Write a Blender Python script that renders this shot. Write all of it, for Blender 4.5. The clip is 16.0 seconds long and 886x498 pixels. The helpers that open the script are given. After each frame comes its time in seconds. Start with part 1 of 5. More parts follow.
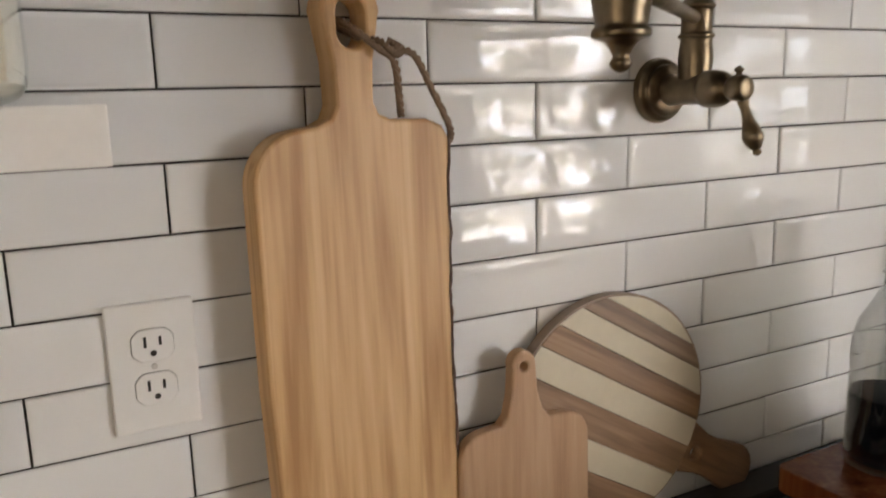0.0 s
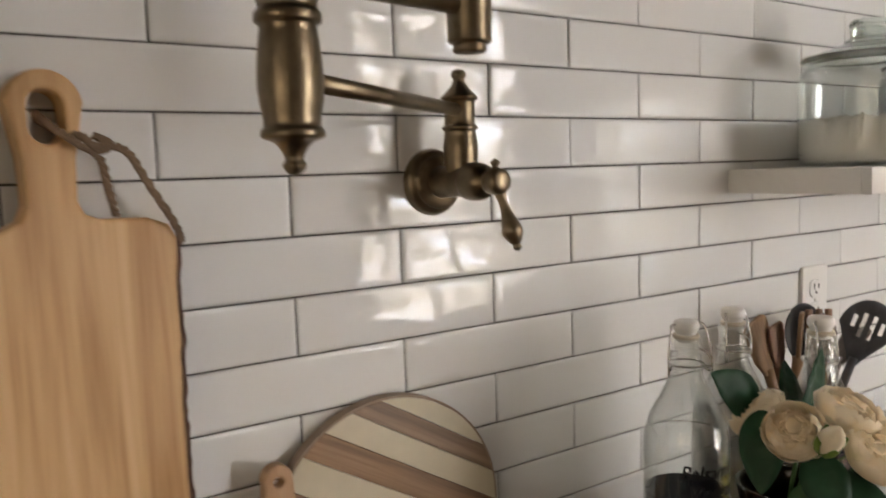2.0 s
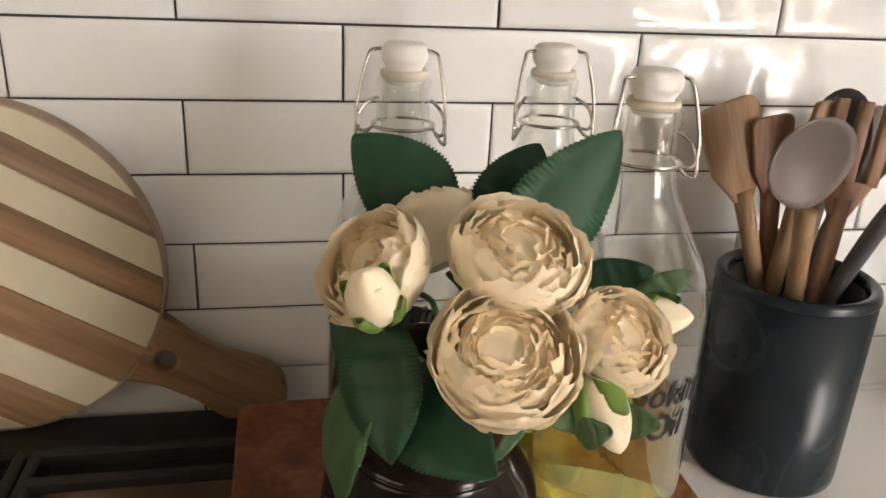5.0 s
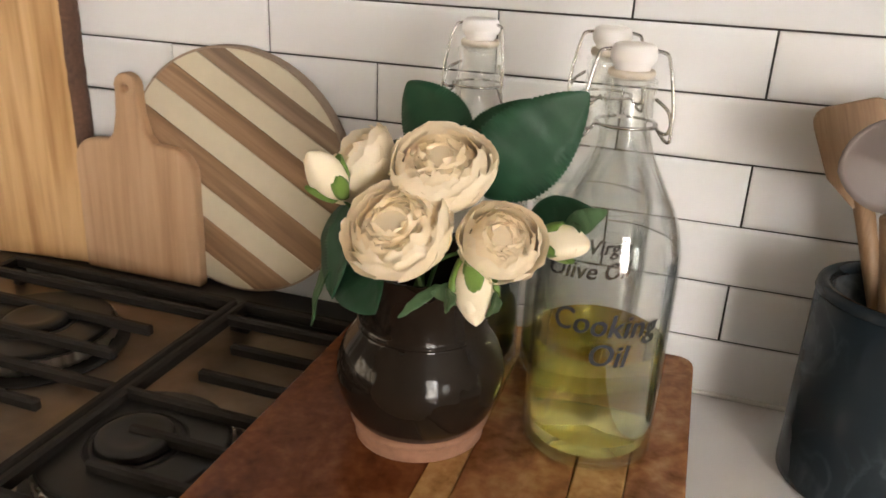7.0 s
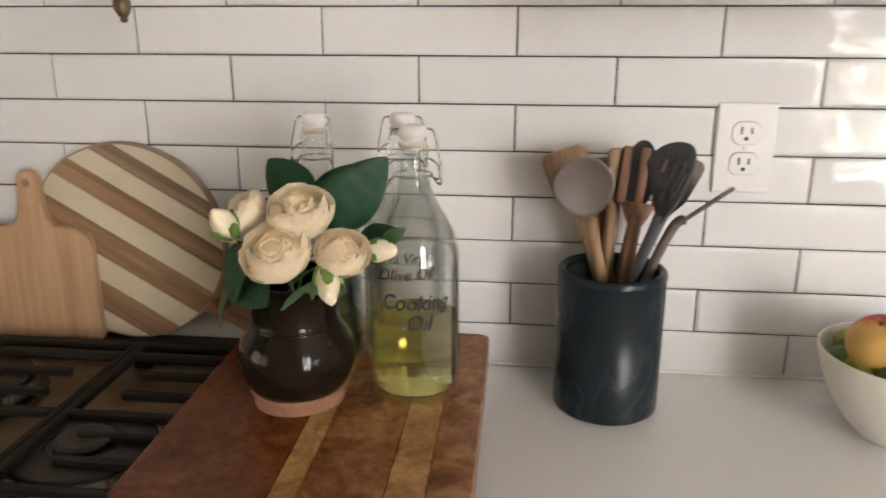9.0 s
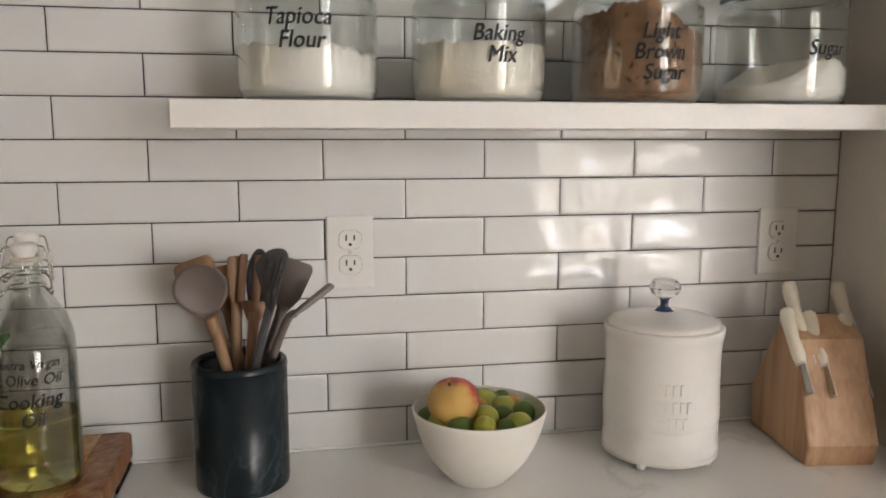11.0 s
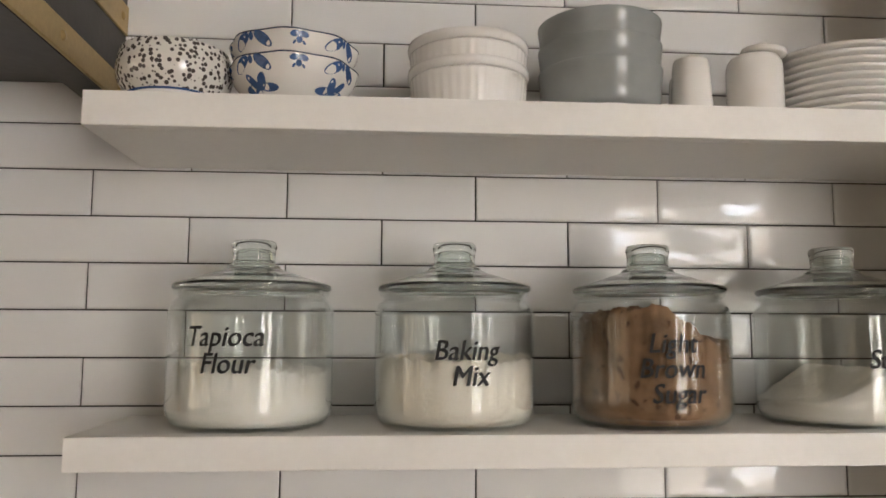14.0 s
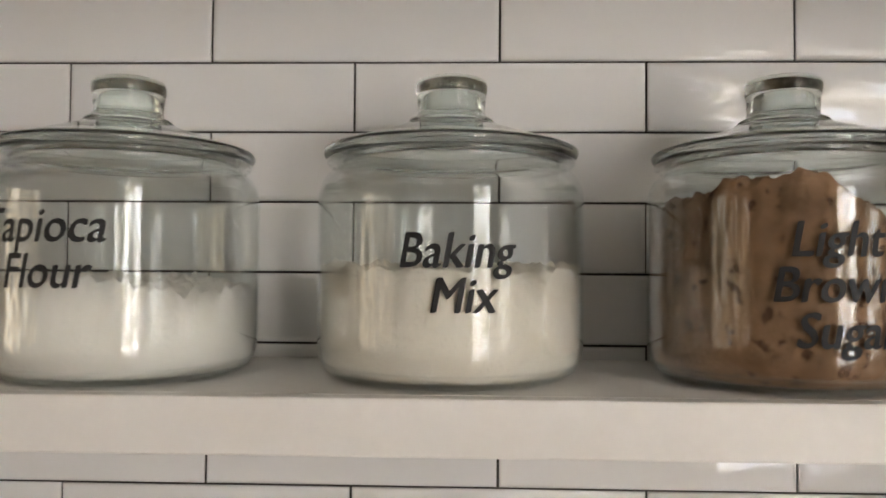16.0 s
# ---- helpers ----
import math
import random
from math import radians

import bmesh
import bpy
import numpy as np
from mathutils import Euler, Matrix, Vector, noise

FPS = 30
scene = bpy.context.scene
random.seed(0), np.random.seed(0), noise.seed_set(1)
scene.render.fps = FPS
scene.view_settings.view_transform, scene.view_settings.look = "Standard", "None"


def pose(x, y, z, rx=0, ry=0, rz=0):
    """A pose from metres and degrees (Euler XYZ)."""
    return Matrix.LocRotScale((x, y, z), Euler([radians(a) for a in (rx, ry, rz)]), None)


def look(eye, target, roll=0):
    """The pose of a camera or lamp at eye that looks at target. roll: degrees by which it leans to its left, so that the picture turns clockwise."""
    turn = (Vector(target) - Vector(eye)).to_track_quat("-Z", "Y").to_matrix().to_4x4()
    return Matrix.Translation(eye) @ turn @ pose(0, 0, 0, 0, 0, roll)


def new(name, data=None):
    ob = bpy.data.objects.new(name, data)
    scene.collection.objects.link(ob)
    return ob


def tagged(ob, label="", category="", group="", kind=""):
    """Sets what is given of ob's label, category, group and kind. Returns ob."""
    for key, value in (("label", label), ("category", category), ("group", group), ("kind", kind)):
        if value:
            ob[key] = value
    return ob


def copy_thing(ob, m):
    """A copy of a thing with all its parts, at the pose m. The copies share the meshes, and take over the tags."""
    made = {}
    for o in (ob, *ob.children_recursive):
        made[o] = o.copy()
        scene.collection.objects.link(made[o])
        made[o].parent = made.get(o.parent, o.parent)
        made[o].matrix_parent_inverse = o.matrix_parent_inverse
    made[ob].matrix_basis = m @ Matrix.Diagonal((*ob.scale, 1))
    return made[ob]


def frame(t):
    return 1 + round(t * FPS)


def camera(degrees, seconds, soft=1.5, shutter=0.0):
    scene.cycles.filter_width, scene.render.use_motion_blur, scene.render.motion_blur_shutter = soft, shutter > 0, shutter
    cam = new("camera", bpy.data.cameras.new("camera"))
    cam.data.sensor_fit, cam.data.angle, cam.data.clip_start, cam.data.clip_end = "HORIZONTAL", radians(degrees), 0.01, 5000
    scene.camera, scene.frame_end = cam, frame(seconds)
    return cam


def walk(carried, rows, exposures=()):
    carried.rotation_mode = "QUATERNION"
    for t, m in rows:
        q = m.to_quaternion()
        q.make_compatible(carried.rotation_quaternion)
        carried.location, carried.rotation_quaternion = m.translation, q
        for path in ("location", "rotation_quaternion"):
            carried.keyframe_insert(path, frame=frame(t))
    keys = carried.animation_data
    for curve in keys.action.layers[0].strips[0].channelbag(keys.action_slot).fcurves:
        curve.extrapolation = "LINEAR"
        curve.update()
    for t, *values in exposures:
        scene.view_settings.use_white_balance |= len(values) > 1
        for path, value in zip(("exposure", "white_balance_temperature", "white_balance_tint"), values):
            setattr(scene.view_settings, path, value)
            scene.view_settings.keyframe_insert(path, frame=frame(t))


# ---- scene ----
cam = camera(59.3, 16.0, 1.6, 0.3)
PATH = [
    (0, (-1.364, -0.692, 1.46), (-0.454, 1.048, 1.08), -1.6),
    (0.5, (-1.365, -0.742, 1.495), (-0.384, 0.986, 1.263), -1.3),
    (1, (-1.349, -0.765, 1.514), (-0.324, 0.95, 1.426), -1.7),
    (1.5, (-1.288, -0.765, 1.504), (-0.239, 0.936, 1.412), -1.8),
    (2, (-1.194, -0.73, 1.475), (-0.086, 0.923, 1.273), -1.8),
    (2.5, (-1.048, -0.674, 1.446), (0.132, 0.898, 1.077), -1.1),
    (3, (-0.915, -0.634, 1.422), (0.269, 0.89, 0.899), -0.9),
    (3.5, (-0.804, -0.618, 1.394), (0.219, 0.966, 0.727), 0.4),
    (3.7, (-0.760, -0.619, 1.380), (0.180, 0.998, 0.673), 1.5),
    (5.8, (-0.475, -0.661, 1.352), (-0.447, 1.194, 0.604), 3.2),
    (6, (-0.461, -0.668, 1.353), (-0.509, 1.173, 0.574), 3.6),
    (6.5, (-0.38, -0.71, 1.354), (-0.702, 1.104, 0.576), 3.4),
    (7, (-0.307, -0.757, 1.352), (-0.877, 1.011, 0.61), 2.6),
    (7.5, (-0.241, -0.815, 1.354), (-0.918, 0.927, 0.641), 2.4),
    (8, (-0.191, -0.879, 1.366), (-0.839, 0.885, 0.681), 1.6),
    (8.5, (-0.206, -0.943, 1.383), (-0.674, 0.899, 0.758), 1.2),
    (9, (-0.235, -1.025, 1.404), (-0.444, 0.878, 0.824), -0.0),
    (9.5, (-0.238, -1.085, 1.41), (-0.159, 0.841, 0.879), -0.6),
    (10, (-0.198, -1.131, 1.409), (0.132, 0.785, 0.938), -0.6),
    (10.2, (-0.174, -1.140, 1.395), (0.248, 0.769, 0.972), -0.7),
    (12.3, (0.126, -1.293, 1.495), (0.338, 0.694, 1.419), 1.6),
    (12.5, (0.131, -1.287, 1.505), (0.33, 0.703, 1.488), 1.3),
    (13, (0.145, -1.24, 1.513), (0.304, 0.75, 1.637), 0.8),
    (13.5, (0.141, -1.144, 1.551), (0.29, 0.842, 1.736), 0.6),
    (14, (0.133, -1.036, 1.565), (0.278, 0.947, 1.786), 0.2),
    (14.5, (0.148, -0.952, 1.553), (0.27, 1.036, 1.738), -0.5),
    (15, (0.152, -0.858, 1.539), (0.198, 1.138, 1.656), -0.6),
    (15.5, (0.201, -0.754, 1.546), (0.152, 1.245, 1.603), -0.0),
    (16, (0.227, -0.672, 1.537), (0.161, 1.326, 1.594), 0.4),
]
EXPOSURE = ((0, 0.95, 6500, 10), (1, 0.77, 6500, 10), (2, 0.80, 6600, 10), (3, 0.97, 6450, 10), (3.5, 1.16, 6450, 10), (6, 1.5, 6950, 10), (7.5, 1.5, 6560, 10), (9, 1.2, 6530, 10), (10, 0.88, 6450, 10), (12.3, 0.57, 6650, 10), (14, 0.50, 6680, 10), (16, 0.50, 6630, 10))
walk(cam, [(t, look(eye, target, roll)) for t, eye, target, roll in PATH], EXPOSURE)

# ---------- light ----------
world = bpy.data.worlds.new("world")
scene.world = world
world.use_nodes = True
wn = world.node_tree
sky = wn.nodes.new("ShaderNodeTexSky")
sky.sky_type, sky.sun_disc = "NISHITA", False
sky.sun_elevation, sky.sun_rotation = radians(35), radians(150)
wn.links.new(sky.outputs[0], wn.nodes["Background"].inputs[0])
wn.nodes["Background"].inputs[1].default_value = 0.1

WIN = (1.9, 3.5, 0.1, 3.0)        # glazed opening in the far wall: x0, x1, z0, z1
WESTFILL = (-4.4, -1.0, 0.7, 2.2)      # unseen opening added for fill light, west wall: y0, y1, z0, z1
FAR = -5.0
SIDE = (4.5, 6.6, 0.3, 2.2)       # a second, shadier glazed opening in the far wall
EASTEND = 7.2


# ---------- materials ----------
def principled(name):
    m = bpy.data.materials.new(name)
    m.use_nodes = True
    return m, m.node_tree, m.node_tree.nodes["Principled BSDF"]


def node(nt, kind, **values):
    n = nt.nodes.new(kind)
    for key, value in values.items():
        n.inputs[key.replace("_", " ")].default_value = value
    return n


def coords(nt, scale=(1, 1, 1), spin=(0, 0, 0), vary=False):
    tc = nt.nodes.new("ShaderNodeTexCoord")
    mp = nt.nodes.new("ShaderNodeMapping")
    mp.inputs["Scale"].default_value = scale
    mp.inputs["Rotation"].default_value = [radians(a) for a in spin]
    if vary:
        info = nt.nodes.new("ShaderNodeObjectInfo")
        mul = nt.nodes.new("ShaderNodeMath")
        mul.operation = "MULTIPLY"
        mul.inputs[1].default_value = 37.0
        nt.links.new(info.outputs["Random"], mul.inputs[0])
        nt.links.new(mul.outputs[0], mp.inputs["Location"])
    nt.links.new(tc.outputs["Object"], mp.inputs["Vector"])
    return mp.outputs["Vector"]


def ramp(nt, source, stops):
    r = nt.nodes.new("ShaderNodeValToRGB")
    els = r.color_ramp.elements
    els[0].position, els[0].color = stops[0][0], (*stops[0][1], 1)
    els[1].position, els[1].color = stops[-1][0], (*stops[-1][1], 1)
    for p, c in stops[1:-1]:
        els.new(p).color = (*c, 1)
    nt.links.new(source, r.inputs[0])
    return r.outputs[0]


def bump(nt, bs, source, strength, distance):
    b = nt.nodes.new("ShaderNodeBump")
    b.inputs["Strength"].default_value, b.inputs["Distance"].default_value = strength, distance
    nt.links.new(source, b.inputs["Height"])
    nt.links.new(b.outputs[0], bs.inputs["Normal"])
    return b


def plain(name, colour, rough=0.5, metal=0.0, vary=0.12, grain=60.0, relief=0.0004, coat=0.0, per_object=False):
    """One colour with two scales of variation and a fine relief."""
    m, nt, bs = principled(name)
    v = coords(nt, vary=per_object)
    big = node(nt, "ShaderNodeTexNoise", Scale=grain * 0.12, Detail=3.0)
    fine = node(nt, "ShaderNodeTexNoise", Scale=grain, Detail=5.0)
    for n in (big, fine):
        nt.links.new(v, n.inputs["Vector"])
    mix = nt.nodes.new("ShaderNodeMath")
    mix.operation = "ADD"
    nt.links.new(big.outputs[0], mix.inputs[0])
    nt.links.new(fine.outputs[0], mix.inputs[1])
    half = nt.nodes.new("ShaderNodeMath")
    half.operation = "MULTIPLY"
    half.inputs[1].default_value = 0.5
    nt.links.new(mix.outputs[0], half.inputs[0])
    lo = [c * (1 - vary) for c in colour]
    hi = [min(1, c * (1 + vary)) for c in colour]
    nt.links.new(ramp(nt, half.outputs[0], [(0.3, lo), (0.7, hi)]), bs.inputs["Base Color"])
    bs.inputs["Roughness"].default_value, bs.inputs["Metallic"].default_value = rough, metal
    bs.inputs["Coat Weight"].default_value = coat
    rr = nt.nodes.new("ShaderNodeMapRange")
    rr.inputs["To Min"].default_value, rr.inputs["To Max"].default_value = rough * 0.8, min(1, rough * 1.25)
    nt.links.new(big.outputs[0], rr.inputs["Value"])
    nt.links.new(rr.outputs[0], bs.inputs["Roughness"])
    if relief:
        bump(nt, bs, fine.outputs[0], 0.4, relief)
    return m


def wood(name, dark, mid, light, along="z", rough=0.45, fine=1.0, per_object=True, streak=1.0, flecks=None):
    """Grain that runs along one axis, with broad figure and thin pores."""
    m, nt, bs = principled(name)
    stretch = {"x": (1.5, 26, 26), "y": (26, 1.5, 26), "z": (26, 26, 1.5)}[along]
    v = coords(nt, [s * fine for s in stretch], vary=per_object)
    broad = node(nt, "ShaderNodeTexNoise", Scale=1.0, Detail=3.0, Distortion=1.2 * streak)
    pores = node(nt, "ShaderNodeTexNoise", Scale=7.0, Detail=4.0, Distortion=0.3)
    for n in (broad, pores):
        nt.links.new(v, n.inputs["Vector"])
    add = nt.nodes.new("ShaderNodeMix")
    add.data_type = "FLOAT"
    add.inputs[0].default_value = 0.32
    nt.links.new(broad.outputs[0], add.inputs[2])
    nt.links.new(pores.outputs[0], add.inputs[3])
    tone = ramp(nt, add.outputs[0], [(0.32, dark), (0.5, mid), (0.68, light)])
    if flecks:
        spots = node(nt, "ShaderNodeTexNoise", Scale=2.6, Detail=2.0)
        nt.links.new(v, spots.inputs["Vector"])
        mixc = nt.nodes.new("ShaderNodeMix")
        mixc.data_type = "RGBA"
        nt.links.new(ramp(nt, spots.outputs[0], [(0.69, (0, 0, 0)), (0.78, (0.8, 0.8, 0.8))]), mixc.inputs[0])
        nt.links.new(tone, mixc.inputs[6])
        mixc.inputs[7].default_value = (*flecks, 1)
        tone = mixc.outputs[2]
    nt.links.new(tone, bs.inputs["Base Color"])
    bs.inputs["Roughness"].default_value = rough
    bump(nt, bs, pores.outputs[0], 0.35, 0.0006)
    return m


def glazed_tile(name):
    m, nt, bs = principled(name)
    v = coords(nt, vary=True)
    wave = node(nt, "ShaderNodeTexNoise", Scale=20.0, Detail=1.0)
    tint = node(nt, "ShaderNodeTexNoise", Scale=4.0, Detail=2.0)
    for n in (wave, tint):
        nt.links.new(v, n.inputs["Vector"])
    info = nt.nodes.new("ShaderNodeObjectInfo")
    mix = nt.nodes.new("ShaderNodeMix")
    mix.data_type = "FLOAT"
    mix.inputs[0].default_value = 0.5
    nt.links.new(info.outputs["Random"], mix.inputs[2])
    nt.links.new(tint.outputs[0], mix.inputs[3])
    nt.links.new(ramp(nt, mix.outputs[0], [(0.2, (0.71, 0.715, 0.72)), (0.8, (0.77, 0.77, 0.765))]), bs.inputs["Base Color"])
    bs.inputs["Roughness"].default_value = 0.03
    bs.inputs["IOR"].default_value = 1.5
    bs.inputs["Specular IOR Level"].default_value = 0.25
    bump(nt, bs, wave.outputs[0], 0.6, 0.0010)
    return m


def thin_glass(name, tint, body=0.0):
    """Clear vessel glass: see-through, with a sheen that grows towards the edges."""
    m = bpy.data.materials.new(name)
    m.use_nodes = True
    nt = m.node_tree
    nt.nodes.clear()
    out = nt.nodes.new("ShaderNodeOutputMaterial")
    clear = nt.nodes.new("ShaderNodeBsdfTransparent")
    clear.inputs[0].default_value = (*tint, 1)
    gloss = nt.nodes.new("ShaderNodeBsdfGlossy")
    gloss.inputs["Roughness"].default_value = 0.03
    gloss.inputs["Color"].default_value = (0.95, 0.97, 0.97, 1)
    lw = nt.nodes.new("ShaderNodeLayerWeight")
    lw.inputs["Blend"].default_value = 0.5
    power = nt.nodes.new("ShaderNodeMath")
    power.operation = "POWER"
    power.inputs[1].default_value = 2.3
    nt.links.new(lw.outputs["Facing"], power.inputs[0])
    rng = nt.nodes.new("ShaderNodeMapRange")
    rng.inputs["To Min"].default_value, rng.inputs["To Max"].default_value = 0.022 + body, 0.85
    nt.links.new(power.outputs[0], rng.inputs["Value"])
    mix = nt.nodes.new("ShaderNodeMixShader")
    nt.links.new(rng.outputs[0], mix.inputs[0])
    nt.links.new(clear.outputs[0], mix.inputs[1])
    nt.links.new(gloss.outputs[0], mix.inputs[2])
    nt.links.new(mix.outputs[0], out.inputs[0])
    return m


def solid_glass(name, colour, rough=0.0, ior=1.48):
    m, nt, bs = principled(name)
    bs.inputs["Base Color"].default_value = (*colour, 1)
    bs.inputs["Transmission Weight"].default_value = 1.0
    bs.inputs["Roughness"].default_value, bs.inputs["IOR"].default_value = rough, ior
    return m


def veined(name, base, vein, scale, width, rough, amount=1.0):
    m, nt, bs = principled(name)
    v = coords(nt)
    warp = node(nt, "ShaderNodeTexNoise", Scale=scale, Detail=6.0, Distortion=1.6)
    cloud = node(nt, "ShaderNodeTexNoise", Scale=scale * 0.6, Detail=4.0)
    for n in (warp, cloud):
        nt.links.new(v, n.inputs["Vector"])
    b2 = [b + (q - b) * 0.12 * amount for b, q in zip(base, vein)]
    v2 = [b + (q - b) * amount for b, q in zip(base, vein)]
    col = ramp(nt, warp.outputs[0], [(0.5 - width * 3, base), (0.5 - width, b2), (0.5, v2), (0.5 + width, b2), (0.5 + width * 4, base)])
    mixc = nt.nodes.new("ShaderNodeMix")
    mixc.data_type = "RGBA"
    nt.links.new(ramp(nt, cloud.outputs[0], [(0.42, (0, 0, 0)), (0.62, (1, 1, 1))]), mixc.inputs[0])
    mixc.inputs[6].default_value = (*base, 1)
    nt.links.new(col, mixc.inputs[7])
    nt.links.new(mixc.outputs[2], bs.inputs["Base Color"])
    bs.inputs["Roughness"].default_value = rough
    return m


def spotted(name, ground, spot, scale, size):
    m, nt, bs = principled(name)
    vor = node(nt, "ShaderNodeTexVoronoi", Scale=scale, Randomness=0.9)
    nt.links.new(coords(nt), vor.inputs["Vector"])
    r = ramp(nt, vor.outputs["Distance"], [(size, spot), (size + 0.06, ground)])
    nt.links.new(r, bs.inputs["Base Color"])
    bs.inputs["Roughness"].default_value = 0.12
    return m


def crumbly(name, colour, pit_shade):
    """Packed moist sugar: soft clouds of tone, pits with their shade put into the colour, and a gritty relief."""
    m, nt, bs = principled(name)
    v = coords(nt)
    cloud = node(nt, "ShaderNodeTexNoise", Scale=28.0, Detail=4.0, Distortion=0.6)
    grit = node(nt, "ShaderNodeTexNoise", Scale=420.0, Detail=3.0)
    pits = node(nt, "ShaderNodeTexNoise", Scale=95.0, Detail=2.0)
    for n in (cloud, grit, pits):
        nt.links.new(v, n.inputs["Vector"])
    lo, hi = [c * 0.74 for c in colour], [c * 1.22 for c in colour]
    mixc = nt.nodes.new("ShaderNodeMix")
    mixc.data_type = "RGBA"
    # shade painted where the relief below sinks into pits
    nt.links.new(ramp(nt, pits.outputs[0], [(0.33, (1, 1, 1)), (0.41, (0, 0, 0))]), mixc.inputs[0])
    nt.links.new(ramp(nt, cloud.outputs[0], [(0.35, lo), (0.65, hi)]), mixc.inputs[6])
    mixc.inputs[7].default_value = (*pit_shade, 1)
    nt.links.new(mixc.outputs[2], bs.inputs["Base Color"])
    bs.inputs["Roughness"].default_value = 0.92
    b1 = bump(nt, bs, pits.outputs[0], 0.7, 0.003)
    b2 = bump(nt, bs, grit.outputs[0], 0.4, 0.0006)
    nt.links.new(b1.outputs[0], b2.inputs["Normal"])
    return m


def emissive_outdoors(name, strength, tint=(1, 1, 1)):
    """Sunlit garden far outside the glazing, also the glow of the added west fill: bright sky patches between foliage.
    """
    m = bpy.data.materials.new(name)
    m.use_nodes = True
    nt = m.node_tree
    nt.nodes.clear()
    out = nt.nodes.new("ShaderNodeOutputMaterial")
    em = nt.nodes.new("ShaderNodeEmission")
    v = coords(nt)
    a = node(nt, "ShaderNodeTexNoise", Scale=3.4, Detail=7.0, Roughness=0.66)
    nt.links.new(v, a.inputs["Vector"])
    col = ramp(nt, a.outputs[0], [(q, [c * k for c, k in zip(col_, tint)]) for q, col_ in ((0.42, (0.04, 0.04, 0.03)), (0.49, (0.26, 0.22, 0.15)), (0.535, (0.90, 0.72, 0.52)), (0.58, (1.0, 0.98, 0.95)), (0.66, (1.0, 1.0, 1.0)))])
    nt.links.new(col, em.inputs[0])
    em.inputs[1].default_value = strength
    nt.links.new(em.outputs[0], out.inputs[0])
    return m


TILE = glazed_tile("white glazed tile")
GROUT = plain("dark grey grout", (0.032, 0.030, 0.028), 0.85, vary=0.3, grain=300)
PAINT = plain("white satin paint", (0.80, 0.79, 0.765), 0.42, vary=0.03, grain=120, relief=0.0003)
WALLPAINT = plain("off-white wall paint", (0.70, 0.69, 0.66), 0.6, vary=0.04, grain=90)
DARKWALL = plain("grey living room paint", (0.46, 0.44, 0.41), 0.7, vary=0.06, grain=60)
FLOORWOOD = wood("oak floor", (0.14, 0.08, 0.045), (0.24, 0.145, 0.08), (0.32, 0.2, 0.12), "x", 0.45, 0.4)
QUARTZ = veined("white quartz", (0.86, 0.855, 0.84), (0.50, 0.49, 0.47), 2.2, 0.02, 0.16, 0.55)
PLASTIC = plain("white outlet plastic", (0.78, 0.775, 0.76), 0.32, vary=0.02, relief=0)
# near-black colour that stands in for the shade inside outlet openings
SLOTSHADE = plain("painted slot shade", (0.02, 0.018, 0.016), 0.7)
# the brown reflections on the steel deck are put into its colour
DECKSTEEL = plain("brown-toned steel burner deck", (0.27, 0.215, 0.165), 0.36, 0.85, 0.35, 30)
STEEL = plain("brushed steel", (0.62, 0.60, 0.57), 0.28, 1.0, 0.08, 220)
IRON = plain("cast iron", (0.018, 0.015, 0.013), 0.6, 0.0, 0.3, 400, 0.0008)
IRON.node_tree.nodes["Principled BSDF"].inputs["Specular IOR Level"].default_value = 0.25
ENAMEL = plain("black enamel", (0.012, 0.011, 0.010), 0.42, 0.0, 0.2, 80)
BRASS = plain("aged brass", (0.205, 0.162, 0.108), 0.33, 1.0, 0.28, 90, 0.0002)
BRASSBAND = plain("satin brass band", (0.48, 0.36, 0.17), 0.36, 1.0, 0.12, 150)
HOODMETAL = plain("dark hood metal", (0.034, 0.030, 0.027), 0.3, 0.9, 0.2, 70)
MAPLE = wood("pale maple", (0.40, 0.215, 0.08), (0.60, 0.375, 0.175), (0.70, 0.475, 0.25), "z", 0.5, 0.6, streak=2.4, flecks=(0.20, 0.09, 0.04))
MAPLE2 = wood("pinkish beech", (0.36, 0.208, 0.112), (0.47, 0.295, 0.168), (0.54, 0.355, 0.217), "z", 0.5, 1.2)
BARK = plain("dark bark edge", (0.11, 0.055, 0.035), 0.8, 0, 0.45, 180, 0.002)
MANGO = wood("brown mango strip", (0.13, 0.075, 0.043), (0.275, 0.165, 0.09), (0.42, 0.27, 0.16), "x", 0.45, 0.8, streak=2.0)
MANGODARK = wood("grey-brown mango strip", (0.10, 0.066, 0.045), (0.23, 0.152, 0.10), (0.37, 0.26, 0.175), "x", 0.45, 0.9)
CREAMWOOD = plain("cream resin strip", (0.61, 0.545, 0.41), 0.4, 0, 0.06, 50)
RESINRIM = plain("grey-brown board rim", (0.30, 0.22, 0.16), 0.5, 0, 0.2, 60)
ACACIA = wood("dark acacia", (0.075, 0.020, 0.008), (0.15, 0.044, 0.016), (0.23, 0.082, 0.030), "y", 0.27, 0.7, streak=1.0)
ACACIA3 = wood("mid-brown acacia", (0.13, 0.046, 0.017), (0.29, 0.125, 0.05), (0.45, 0.24, 0.105), "y", 0.27, 0.6, streak=1.3)
ACACIA2 = wood("golden acacia sapwood", (0.24, 0.11, 0.042), (0.44, 0.24, 0.092), (0.60, 0.38, 0.165), "y", 0.27, 0.85, streak=1.0)
EASTPAINT = plain("warm greige wall paint", (0.60, 0.57, 0.535), 0.6, vary=0.04, grain=90)
for m_ in (ACACIA, ACACIA2, ACACIA3):
    m_.node_tree.nodes["Principled BSDF"].inputs["Specular IOR Level"].default_value = 0.17
